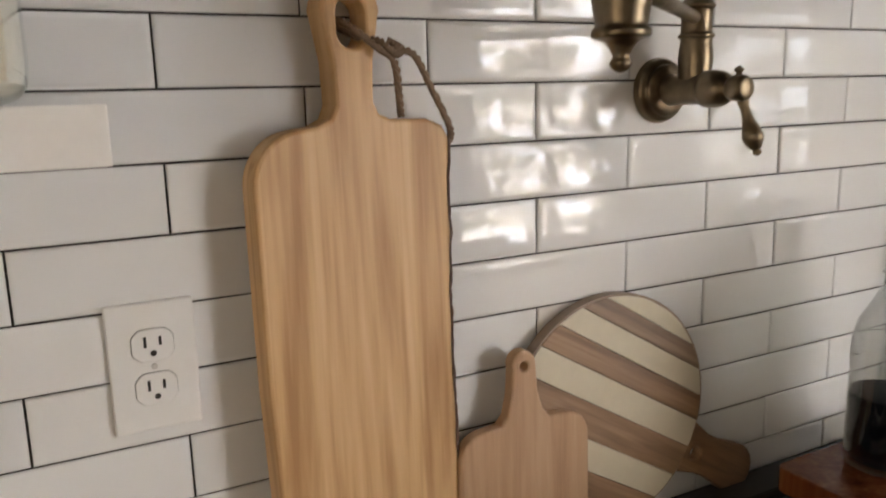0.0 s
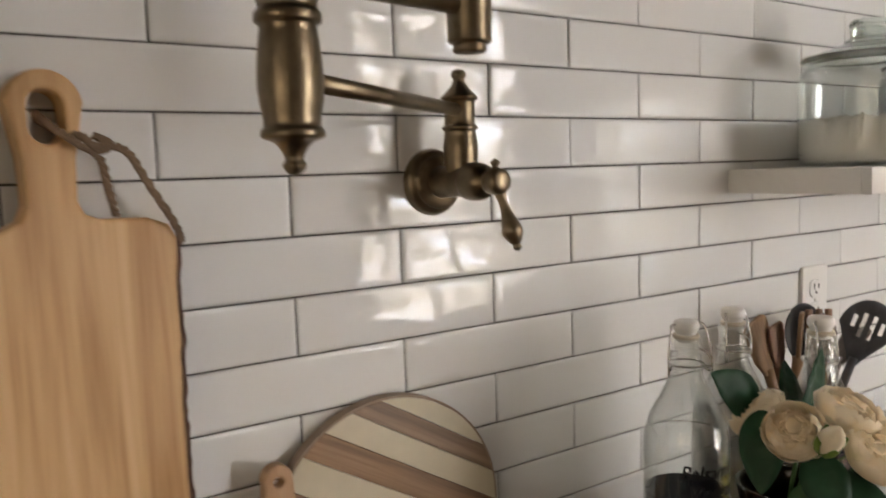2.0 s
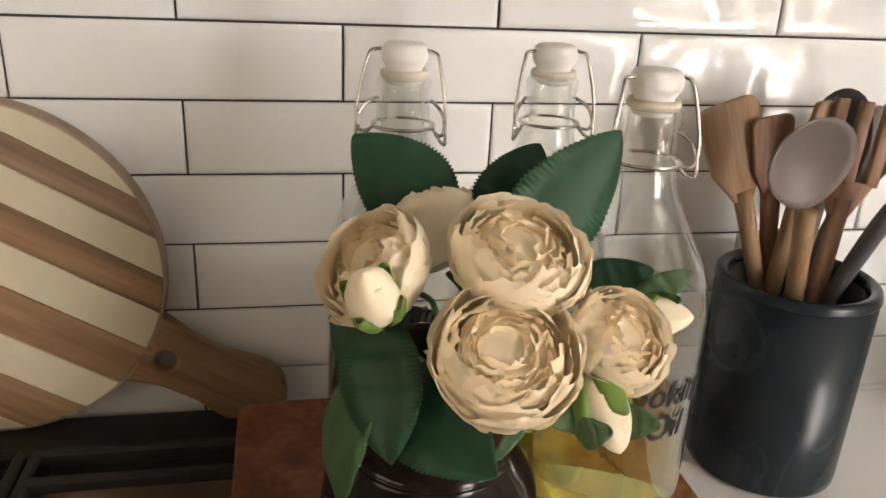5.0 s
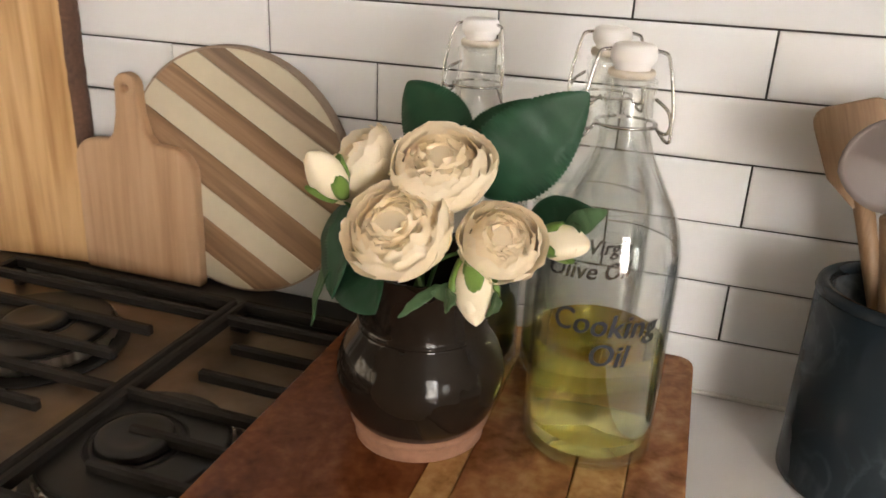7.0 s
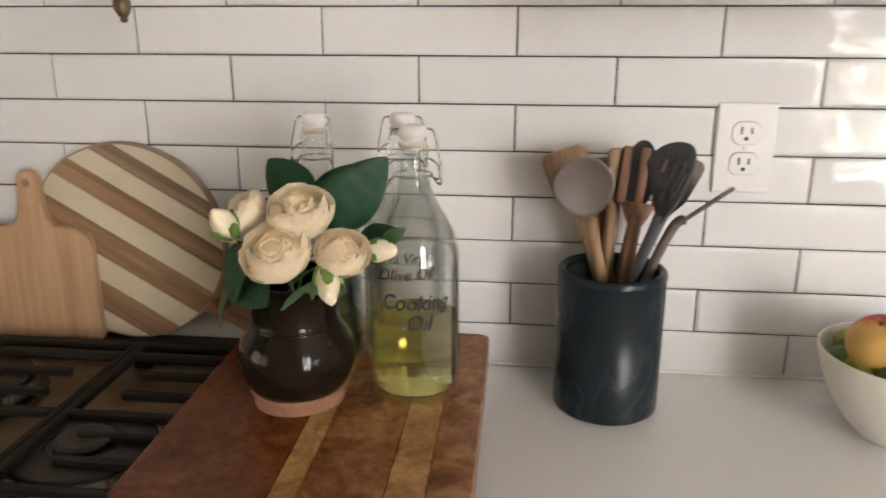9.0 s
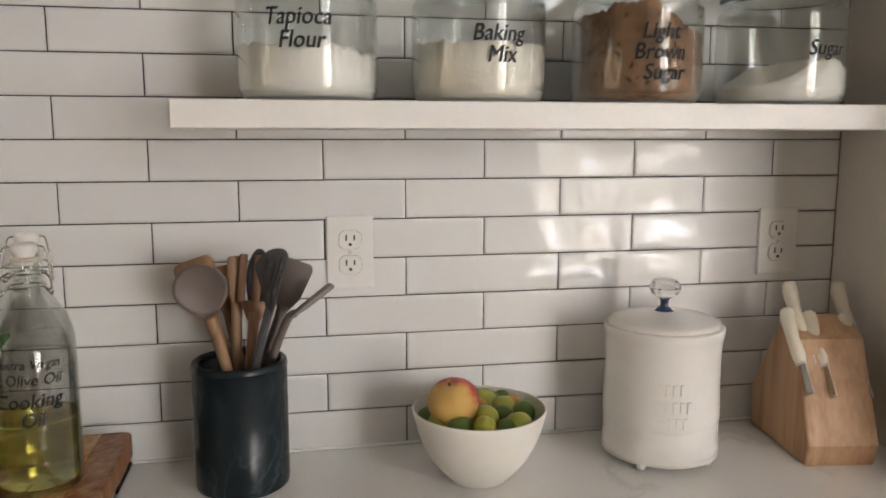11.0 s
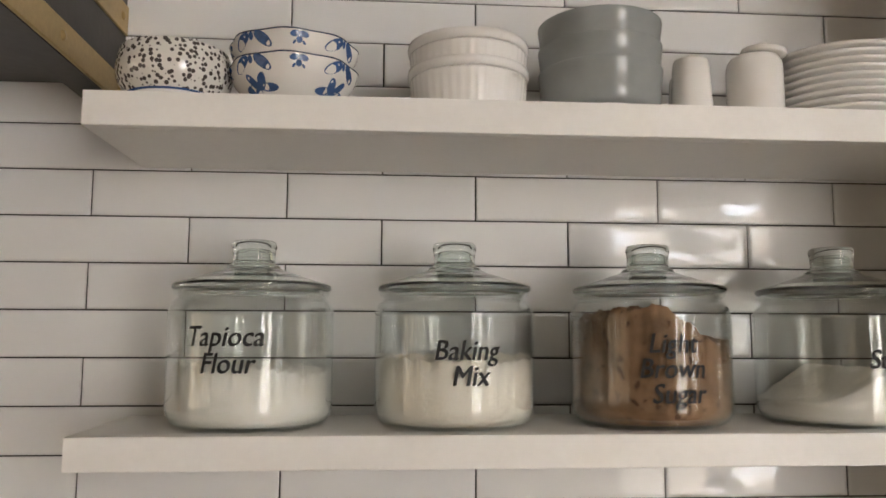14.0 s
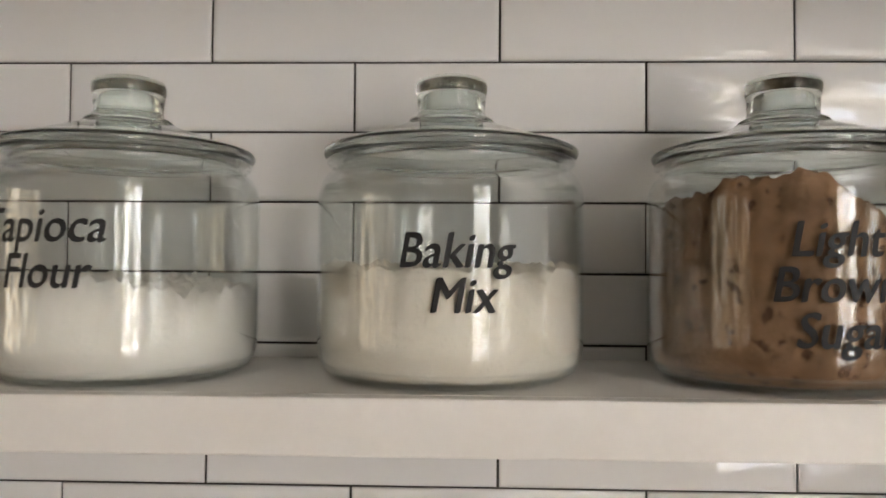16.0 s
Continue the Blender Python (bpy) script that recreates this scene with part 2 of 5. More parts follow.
ROPE = plain("jute rope", (0.19, 0.13, 0.085), 0.9, 0, 0.35, 500, 0.002)
GLASS = thin_glass("clear glass", (0.985, 0.99, 0.987))
BOTTLEGLASS = thin_glass("thick bottle glass", (0.975, 0.982, 0.975), 0.035)
JARGLASS = thin_glass("greenish jar glass", (0.977, 0.986, 0.982))
LIDGLASS = solid_glass("thick pressed glass", (0.86, 0.915, 0.90), 0.0)
WIRE = plain("steel wire", (0.55, 0.54, 0.52), 0.25, 1.0, 0.05, 200, 0)
STOPPER = plain("white ceramic stopper", (0.78, 0.77, 0.75), 0.35, 0, 0.03, 60, 0)
RUBBER = plain("cream rubber ring", (0.62, 0.56, 0.47), 0.6)
FLOUR = plain("white flour", (0.84, 0.82, 0.78), 0.95, 0, 0.04, 260, 0.002)
MIXPOWDER = plain("creamy baking mix", (0.82, 0.775, 0.70), 0.95, 0, 0.05, 260, 0.003)
BROWNSUGAR = crumbly("brown sugar", (0.25, 0.147, 0.083), (0.10, 0.05, 0.028))
LETTERS = plain("black vinyl lettering", (0.012, 0.013, 0.016), 0.6, relief=0)
VASEGLAZE = plain("dark brown glaze", (0.013, 0.009, 0.0065), 0.12, 0, 0.4, 30, 0.0006, 0.0)
VASEGLAZE.node_tree.nodes["Principled BSDF"].inputs["Specular IOR Level"].default_value = 0.28
CLAY = plain("bare terracotta", (0.30, 0.155, 0.095), 0.85, 0, 0.25, 120, 0.001)
def lets_light_through(m, colour, share):
    """Thin cloth or leaf: some of the light comes through from behind."""
    nt = m.node_tree
    out, bs = nt.nodes["Material Output"], nt.nodes["Principled BSDF"]
    tr = nt.nodes.new("ShaderNodeBsdfTranslucent")
    tr.inputs[0].default_value = (*colour, 1)
    mix = nt.nodes.new("ShaderNodeMixShader")
    mix.inputs[0].default_value = share
    nt.links.new(bs.outputs[0], mix.inputs[1])
    nt.links.new(tr.outputs[0], mix.inputs[2])
    nt.links.new(mix.outputs[0], out.inputs[0])
    return m


PETAL = lets_light_through(plain("peach silk petal", (1.0, 0.89, 0.70), 0.8, 0, 0.02, 70, 0), (1.0, 0.93, 0.80), 0.32)
PETALIN = lets_light_through(plain("deeper peach petal", (1.0, 0.855, 0.635), 0.8, 0, 0.04, 70, 0), (1.0, 0.89, 0.70), 0.34)
BUDPETAL = plain("cream bud petal", (0.88, 0.78, 0.58), 0.7, 0, 0.08, 70, 0.0006)
LEAF = plain("dark green silk leaf", (0.015, 0.064, 0.030), 0.5, 0, 0.4, 45, 0.0022)
LEAFMID = plain("mid green silk leaf", (0.035, 0.105, 0.035), 0.6, 0, 0.25, 60, 0.0012)
LEAF.node_tree.nodes["Principled BSDF"].inputs["Specular IOR Level"].default_value = 0.3
SPRIG = plain("blue-green sprig leaf", (0.075, 0.15, 0.065), 0.6, 0, 0.2, 60, 0.0008)
LEAFLIGHT = plain("light green sepal", (0.16, 0.27, 0.055), 0.6, 0, 0.2, 60, 0.0008)
STEM = plain("green stem", (0.06, 0.13, 0.035), 0.6)
MARBLE = veined("blue-black marble", (0.014, 0.021, 0.027), (0.085, 0.115, 0.125), 11.0, 0.05, 0.26, 0.40)
MARBLE.node_tree.nodes["Principled BSDF"].inputs["Specular IOR Level"].default_value = 0.28
TAUPE = plain("taupe silicone", (0.145, 0.118, 0.107), 0.5, 0, 0.05, 60)
CHARCOAL = plain("charcoal silicone", (0.078, 0.080, 0.092), 0.42, 0, 0.1, 60)
SPOONWOOD = wood("tan spoon wood", (0.20, 0.118, 0.062), (0.29, 0.178, 0.098), (0.36, 0.235, 0.14), "z", 0.55, 2.0)
REDWOOD = wood("brown spoon wood", (0.15, 0.075, 0.045), (0.24, 0.13, 0.08), (0.31, 0.18, 0.11), "z", 0.55, 2.0)
CERAMIC = plain("white glazed ceramic", (0.77, 0.755, 0.73), 0.14, 0, 0.02, 40, 0.0002)
MATTEWHITE = plain("matte white bowl", (0.78, 0.755, 0.70), 0.3, 0, 0.02, 60)
GREYGLAZE = plain("grey-blue glaze", (0.28, 0.298, 0.30), 0.12, 0, 0.08, 40)
BLUE = plain("cobalt blue paint", (0.05, 0.105, 0.25), 0.15, 0, 0.35, 120, 0)
BLUEDARK = plain("navy knob base", (0.03, 0.045, 0.10), 0.2)
KNOBGLASS = solid_glass("faceted knob glass", (0.97, 0.97, 0.98), 0.18)
DOTS = spotted("speckled glaze", (0.74, 0.72, 0.68), (0.085, 0.072, 0.07), 165.0, 0.40)
def blushed(name):
    """Peach skin: yellow that passes into red round one side, with small flecks."""
    m, nt, bs = principled(name)
    tc = nt.nodes.new("ShaderNodeTexCoord")
    axis = nt.nodes.new("ShaderNodeVectorMath")
    axis.operation = "DOT_PRODUCT"
    axis.inputs[1].default_value = (14.0, 17.0, 4.0)
    nt.links.new(tc.outputs["Object"], axis.inputs[0])
    mott = node(nt, "ShaderNodeTexNoise", Scale=55.0, Detail=4.0)
    nt.links.new(tc.outputs["Object"], mott.inputs["Vector"])
    both = nt.nodes.new("ShaderNodeMath")
    both.operation = "ADD"
    nt.links.new(axis.outputs["Value"], both.inputs[0])
    nt.links.new(mott.outputs[0], both.inputs[1])
    nt.links.new(ramp(nt, both.outputs[0], [(0.40, (0.62, 0.39, 0.11)), (0.58, (0.58, 0.27, 0.08)), (0.72, (0.45, 0.08, 0.06)), (0.9, (0.34, 0.03, 0.05))]), bs.inputs["Base Color"])
    bs.inputs["Roughness"].default_value = 0.5
    bump(nt, bs, mott.outputs[0], 0.2, 0.0006)
    return m


PEACH = blushed("peach skin")
PEACHSTEM = plain("dry brown stalk", (0.10, 0.055, 0.025), 0.8)
LIME = plain("yellow-green lime", (0.30, 0.31, 0.045), 0.4, 0, 0.25, 40, 0.001, per_object=True)
LIMEDARK = plain("green lime", (0.075, 0.135, 0.025), 0.4, 0, 0.25, 40, 0.001, per_object=True)
LIMERIPE = plain("ripe orange lime skin", (0.42, 0.22, 0.05), 0.42, 0, 0.3, 40, 0.001, per_object=True)
BLOCKWOOD = wood("block beech", (0.34, 0.19, 0.10), (0.47, 0.29, 0.165), (0.55, 0.36, 0.22), "z", 0.5, 0.8)
CREAMHANDLE = plain("cream knife handle", (0.74, 0.69, 0.58), 0.35, 0, 0.03)
OUTDOORS = emissive_outdoors("garden seen through glazing", 20.3, (0.94, 1.0, 1.15))
OUTSHADE = emissive_outdoors("shady garden seen through glazing", 7.2, (0.90, 1.0, 1.15))
# weak warm glow, added only to fill the left side
WESTGLOW = emissive_outdoors("warm fill glow behind west opening", 2.5, (0.975, 0.90, 0.81))


OIL = solid_glass("yellow oil", (1.0, 0.92, 0.38), 0.0, 1.16)
OIL.node_tree.nodes["Principled BSDF"].inputs["Transmission Weight"].default_value = 0.97
VINEGAR = plain("black vinegar", (0.004, 0.005, 0.010), 0.3, 0, 0.1, 20, 0)
VINEGAR.node_tree.nodes["Principled BSDF"].inputs["Specular IOR Level"].default_value = 0.06
OLIVEOIL = solid_glass("olive oil", (0.45, 0.42, 0.09), 0.02, 1.25)
OLIVEOIL.node_tree.nodes["Principled BSDF"].inputs["Transmission Weight"].default_value = 0.6


# ---------- building helpers ----------
def mesh_from(bm, name, smooth=False):
    me = bpy.data.meshes.new(name)
    bmesh.ops.recalc_face_normals(bm, faces=bm.faces)
    bm.to_mesh(me)
    bm.free()
    if smooth:
        me.polygons.foreach_set("use_smooth", [True] * len(me.polygons))
    return me


def part(name, bm, material, parent, label="", smooth=False, at=None):
    ob = new(name, mesh_from(bm, name, smooth))
    ob.data.materials.append(material)
    ob.parent = parent
    if at is not None:
        ob.matrix_basis = at
    if label:
        ob["label"] = label
    return ob


def thing(name, at, label, category, group="", kind=""):
    ob = new(name)
    ob.empty_display_size = 0.05
    ob.matrix_basis = at
    return tagged(ob, label, category, group, kind)


def whole(name, bm, material, label, category, at=None, smooth=False, group="", kind=""):
    ob = new(name, mesh_from(bm, name, smooth))
    ob.data.materials.append(material)
    if at is not None:
        ob.matrix_basis = at
    return tagged(ob, label, category, group, kind)


def box(x0, x1, y0, y1, z0, z1, bevel=0.0, segs=2, bm=None):
    b = bmesh.new()
    vs = [b.verts.new((x, y, z)) for x in (x0, x1) for y in (y0, y1) for z in (z0, z1)]
    for f in ((0, 1, 3, 2), (4, 6, 7, 5), (0, 4, 5, 1), (2, 3, 7, 6), (0, 2, 6, 4), (1, 5, 7, 3)):
        b.faces.new([vs[i] for i in f])
    bmesh.ops.recalc_face_normals(b, faces=b.faces)
    if bevel:
        bmesh.ops.bevel(b, geom=b.edges[:], offset=bevel, segments=segs, affect="EDGES", profile=0.6)
    if bm is None:
        return b
    return join(bm, b)


def join(bm, other, m=None):
    if m is not None:
        bmesh.ops.transform(other, matrix=m, verts=other.verts)
    table = {}
    for v in other.verts:
        table[v] = bm.verts.new(v.co)
    for f in other.faces:
        bm.faces.new([table[v] for v in f.verts])
    other.free()
    return bm


def lathe(profile, segs=48, wobble=None):
    """A turned body; profile of (radius, z). Radius 0 closes it."""
    bm = bmesh.new()
    rings = []
    for r, z in profile:
        if r < 1e-6:
            rings.append([bm.verts.new((0, 0, z))])
        else:
            ring = []
            for i in range(segs):
                a = 2 * math.pi * i / segs
                k = wobble(a, z) if wobble else 1.0
                ring.append(bm.verts.new((r * k * math.cos(a), r * k * math.sin(a), z)))
            rings.append(ring)
    for a, b in zip(rings, rings[1:]):
        for i in range(segs):
            j = (i + 1) % segs
            if len(a) == 1 and len(b) == 1:
                continue
            if len(a) == 1:
                bm.faces.new((a[0], b[i], b[j]))
            elif len(b) == 1:
                bm.faces.new((a[i], b[0], a[j]))
            else:
                bm.faces.new((a[i], b[i], b[j], a[j]))
    return bm


def smooth_profile(points, n=4):
    """Catmull-Rom through the given (r, z) points."""
    out = []
    p = [points[0]] + list(points) + [points[-1]]
    for i in range(1, len(p) - 2):
        for k in range(n):
            t = k / n
            row = []
            for d in (0, 1):
                a, b, c, e = p[i - 1][d], p[i][d], p[i + 1][d], p[i + 2][d]
                row.append(0.5 * (2 * b + (c - a) * t + (2 * a - 5 * b + 4 * c - e) * t * t + (3 * b - a - 3 * c + e) * t ** 3))
            out.append((max(0.0, row[0]), row[1]))
    out.append(points[-1])
    return out


def tube(points, radii, segs=10, caps=True):
    """A round rod through the points."""
    bm = bmesh.new()
    pts = [Vector(p) for p in points]
    if not hasattr(radii, "__len__"):
        radii = [radii] * len(pts)
    rings, side = [], None
    for i, p in enumerate(pts):
        d = (pts[min(i + 1, len(pts) - 1)] - pts[max(i - 1, 0)]).normalized()
        if side is None:
            side = d.orthogonal().normalized()
        side = (side - d * side.dot(d)).normalized()
        up = d.cross(side)
        rings.append([bm.verts.new(p + (side * math.cos(2 * math.pi * k / segs) + up * math.sin(2 * math.pi * k / segs)) * radii[i]) for k in range(segs)])
    for a, b in zip(rings, rings[1:]):
        for k in range(segs):
            bm.faces.new((a[k], a[(k + 1) % segs], b[(k + 1) % segs], b[k]))
    if caps:
        bm.faces.new(rings[0][::-1])
        bm.faces.new(rings[-1])
    return bm


def curve_points(points, n=8):
    out = []
    p = [Vector(q) for q in points]
    p = [p[0]] + p + [p[-1]]
    for i in range(1, len(p) - 2):
        for k in range(n):
            t = k / n
            out.append(0.5 * (2 * p[i] + (p[i + 1] - p[i - 1]) * t + (2 * p[i - 1] - 5 * p[i] + 4 * p[i + 1] - p[i + 2]) * t * t + (3 * p[i] - p[i - 1] - 3 * p[i + 1] + p[i + 2]) * t ** 3))
    out.append(p[-2])
    return out


def slab(outline, y0, y1, bevel=0.0, segs=2):
    """An upright board: an outline in x and z, from y0 to y1."""
    bm = bmesh.new()
    front = bm.faces.new([bm.verts.new((x, y0, z)) for x, z in outline])
    got = bmesh.ops.extrude_face_region(bm, geom=[front])
    bmesh.ops.translate(bm, vec=(0, y1 - y0, 0), verts=[v for v in got["geom"] if isinstance(v, bmesh.types.BMVert)])
    bmesh.ops.recalc_face_normals(bm, faces=bm.faces)
    if bevel:
        rim = [e for e in bm.edges if abs(e.verts[0].co.y - e.verts[1].co.y) < 1e-6]
        bmesh.ops.bevel(bm, geom=rim, offset=bevel, segments=segs, affect="EDGES", profile=0.5)
    return bm


def lettering(lines, radius, turn, parent, size, slant=0.2, name="lettering", lift=0.0006):
    """Words bent round an upright vessel: (text, height of its middle, sideways shift, scale)."""
    for text, z, shift, k in lines:
        cu = bpy.data.curves.new("words", "FONT")
        cu.body, cu.size, cu.align_x, cu.shear = text, size * k, "CENTER", slant
        cu.resolution_u = 3
        cu.space_character = 1.02
        tmp = new("words", cu)
        me = bpy.data.meshes.new_from_object(tmp.evaluated_get(bpy.context.evaluated_depsgraph_get()))
        bpy.data.objects.remove(tmp)
        b = bmesh.new()
        for k2, nudge in enumerate((-0.024, -0.008, 0.008, 0.024)):       # the stroke is laid on four times, for weight
            copy = bmesh.new()
            copy.from_mesh(me)
            bmesh.ops.triangulate(copy, faces=copy.faces)
            for v in copy.verts:
                a = radians(turn - 90) + ((v.co.x + nudge * size) * 0.86 + shift) / radius
                rr = radius + lift + 0.00012 * k2
                v.co = (rr * math.cos(a), rr * math.sin(a), z + v.co.y + nudge * size * 0.5 - size * k * 0.33)
            join(b, copy)
        bpy.data.meshes.remove(me)
        part(name, b, LETTERS, parent, "black script lettering")


# ---------- the room ----------
L, H, Z0 = 0.253, 0.0613, 1.29      # tile pitch and the height of one joint
RIGHT, LEFT = 3.5 * L + 0.002, -2.6
COUNTER = 0.92
CEIL = 3.25

wall_back = whole("wall_north", box(LEFT, RIGHT + 0.12, 0.0035, 0.14, 0, CEIL), GROUT, "kitchen wall tiled in white with dark grout", "wall", kind="structure")
whole("wall_east", box(RIGHT, RIGHT + 0.11, -0.46, 0.0035, 0, CEIL), EASTPAINT, "plain greige wall end beside the counter", "wall", kind="structure")
y0, y1, z0, z1 = WESTFILL
west = bmesh.new()
for q in ((FAR - 0.1, y0, 0, CEIL), (y1, 0.14, 0, CEIL), (y0, y1, 0, z0), (y0, y1, z1, CEIL)):
    box(LEFT - 1.6, LEFT - 1.5, q[0], q[1], q[2], q[3], bm=west)
whole("wall_west", west, DARKWALL, "unseen grey wall with an added opening for fill light", "wall", kind="structure")
whole("wall_north_2", box(LEFT - 1.5, LEFT, 0.0035, 0.14, 0, CEIL), WALLPAINT, "plain off-white wall", "wall", kind="structure")
whole("wall_north_3", box(RIGHT + 0.12, EASTEND, 0.0035, 0.14, 0, CEIL), WALLPAINT, "plain off-white wall", "wall", kind="structure")
whole("wall_east_2", box(EASTEND, EASTEND + 0.1, FAR - 0.1, 0.14, 0, CEIL), DARKWALL, "plain grey wall", "wall", kind="structure")
whole("floor", box(LEFT - 1.6, EASTEND + 0.1, FAR - 0.1, 0.14, -0.05, 0.0), FLOORWOOD, "brown oak floor", "floor", kind="structure")
whole("ceiling", box(LEFT - 1.6, EASTEND + 0.1, FAR - 0.1, 0.14, CEIL, CEIL + 0.08), WALLPAINT, "white ceiling", "ceiling", kind="structure")

x0, x1, z0, z1 = WIN
far = bmesh.new()
for q in ((LEFT - 1.5, x0, 0, CEIL), (x0, x1, 0, z0), (x0, x1, z1, CEIL), (x1, SIDE[0], 0, CEIL), (SIDE[0], SIDE[1], 0, SIDE[2]), (SIDE[0], SIDE[1], SIDE[3], CEIL), (SIDE[1], EASTEND, 0, CEIL)):
    box(q[0], q[1], FAR - 0.1, FAR, q[2], q[3], bm=far)
whole("wall_south", far, DARKWALL, "grey wall with two tall windows", "wall", kind="structure")


def window(name, at, width, z0_, z1_):
    win = thing(name, at, "tall white-framed window with a glowing garden backdrop outside", "window", kind="structure")
    for c in ((0, 0.06, z0_, z1_), (width - 0.06, width, z0_, z1_), (width / 2 - 0.05, width / 2 + 0.05, z0_, z1_), (0.06, width - 0.06, z0_, z0_ + 0.06), (0.06, width - 0.06, z1_ - 0.06, z1_)):
        part("window_frame", box(c[0], c[1], -0.06, -0.01, c[2], c[3]), PAINT, win)
    for c in ((0.06, width / 2 - 0.05), (width / 2 + 0.05, width - 0.06)):
        glazing = part("pane", box(c[0], c[1], -0.04, -0.036, z0_ + 0.06, z1_ - 0.06), GLASS, win)
        glazing.visible_shadow = False


window("window_1", pose(x0, FAR, 0), x1 - x0, z0, z1)
# unseen window added to let the west fill light in
window("fill_window", pose(LEFT - 1.5, WESTFILL[1], 0, 0, 0, -90), WESTFILL[1] - WESTFILL[0], WESTFILL[2], WESTFILL[3])
whole("backdrop", box(x0 - 0.35, x1 + 0.35, FAR - 0.5, FAR - 0.48, z0 - 0.4, z1 + 0.4), OUTDOORS, "sunlit garden beyond the window", "backdrop", kind="structure")
window("window_3", pose(SIDE[0], FAR, 0), SIDE[1] - SIDE[0], SIDE[2], SIDE[3])
whole("backdrop_3", box(SIDE[0] - 0.3, SIDE[1] + 0.3, FAR - 0.5, FAR - 0.48, SIDE[2] - 0.2, SIDE[3] + 0.4), OUTSHADE, "shady garden beyond the second window", "backdrop", kind="structure")
# glowing sheet added outside the west opening as fill light
whole("fill_backdrop", box(LEFT - 2.0, LEFT - 1.98, WESTFILL[0] - 0.3, WESTFILL[1] + 0.3, WESTFILL[2] - 0.3, WESTFILL[3] + 0.3), WESTGLOW, "unseen warm glowing sheet added as fill from the west", "backdrop", kind="structure")

# ---------- counters and range ----------
counter = thing("countertop", pose(0, 0, 0), "white quartz countertop with faint grey veins", "countertop")
part("slab", box(-0.300, RIGHT - 0.0005, -0.64, 0.0, COUNTER - 0.035, COUNTER, 0.003), QUARTZ, counter)
part("slab", box(LEFT, -1.222, -0.64, 0.0, COUNTER - 0.035, COUNTER, 0.003), QUARTZ, counter)
for p0, p1 in ((-0.298, RIGHT - 0.002), (LEFT, -1.224)):
    whole("base_cabinet", box(p0, p1, -0.6, 0.0, 0.0, COUNTER - 0.036), PAINT, "white painted base cabinet under the counter", "cabinet")

for p0, p1 in ((-0.299, RIGHT - 0.001), (LEFT, -1.223)):
    whole("trim", box(p0, p1, -0.0032, 0.0034, COUNTER + 0.0002, COUNTER + 0.0045, 0.001, 1), PAINT, "thin white caulk line where the tiles meet the counter", "trim", kind="structure")

R0, R1 = -1.218, -0.304
DECK, GRATE = 0.934, 0.972
stove = thing("gas_range", pose(0, 0, 0), "stainless gas range with black cast-iron grates", "stove")
part("body", box(R0, R1, -0.62, -0.004, 0.03, 0.905), STEEL, stove)
part("cooktop", box(R0 + 0.004, R1 - 0.004, -0.60, -0.075, 0.905, DECK, 0.004), DECKSTEEL, stove, "brushed steel burner deck")
part("back_trim", box(R0, R1, -0.074, -0.006, 0.905, 0.948, 0.004), ENAMEL, stove, "black rear vent trim")
part("front_trim", box(R0, R1, -0.655, -0.60, 0.86, 0.936, 0.012, 3), ENAMEL, stove, "black front rail")


def bar(bm, p, q, w=0.0095, h=0.012, top=GRATE):
    d = Vector((q[0] - p[0], q[1] - p[1], 0))
    b = box(0, d.length, -w / 2, w / 2, top - h, top, 0.0025, 1)
    return join(bm, b, Matrix.Translation((p[0], p[1], 0)) @ Matrix.Rotation(math.atan2(d.y, d.x), 4, "Z"))


def grate_section(g0, g1, root, tip):
    """A cast frame with three cross bars; the fingers run from one side rail to short of the other."""
    g = thing("burner_grate", pose(0, 0, 0), "black cast-iron grate on the range", "grate", "grates on the range")
    y0, y1 = -0.575, -0.09
    fr = bmesh.new()
    for p, q in (((g0, y0), (g0, y1)), ((g1, y0), (g1, y1)), ((g0, y0), (g1, y0)), ((g0, y1), (g1, y1))):
        bar(fr, p, q, 0.0095, 0.014)
    part("frame", fr, IRON, g)
    for yc in (-0.125, -0.280, -0.425):
        part("cross_bar", bar(bmesh.new(), (g0, yc), (g1, yc)), IRON, g)
    for yf in (-0.177, -0.230, -0.325, -0.373, -0.475, -0.523):
        part("finger", bar(bmesh.new(), (root, yf), (tip, yf)), IRON, g)
    for px in (g0, g1):
        for py in (y0, y1):
            part("foot", box(px - 0.0065, px + 0.0065, py - 0.0065, py + 0.0065, DECK, GRATE - 0.0135, 0.002, 1), IRON, g)
    return g


grate_section(-0.749, -0.452, -0.452, -0.709)
grate_section(-1.066, -0.760, -1.066, -0.803)
grate_section(-0.44, -0.318, -0.318, -0.40)


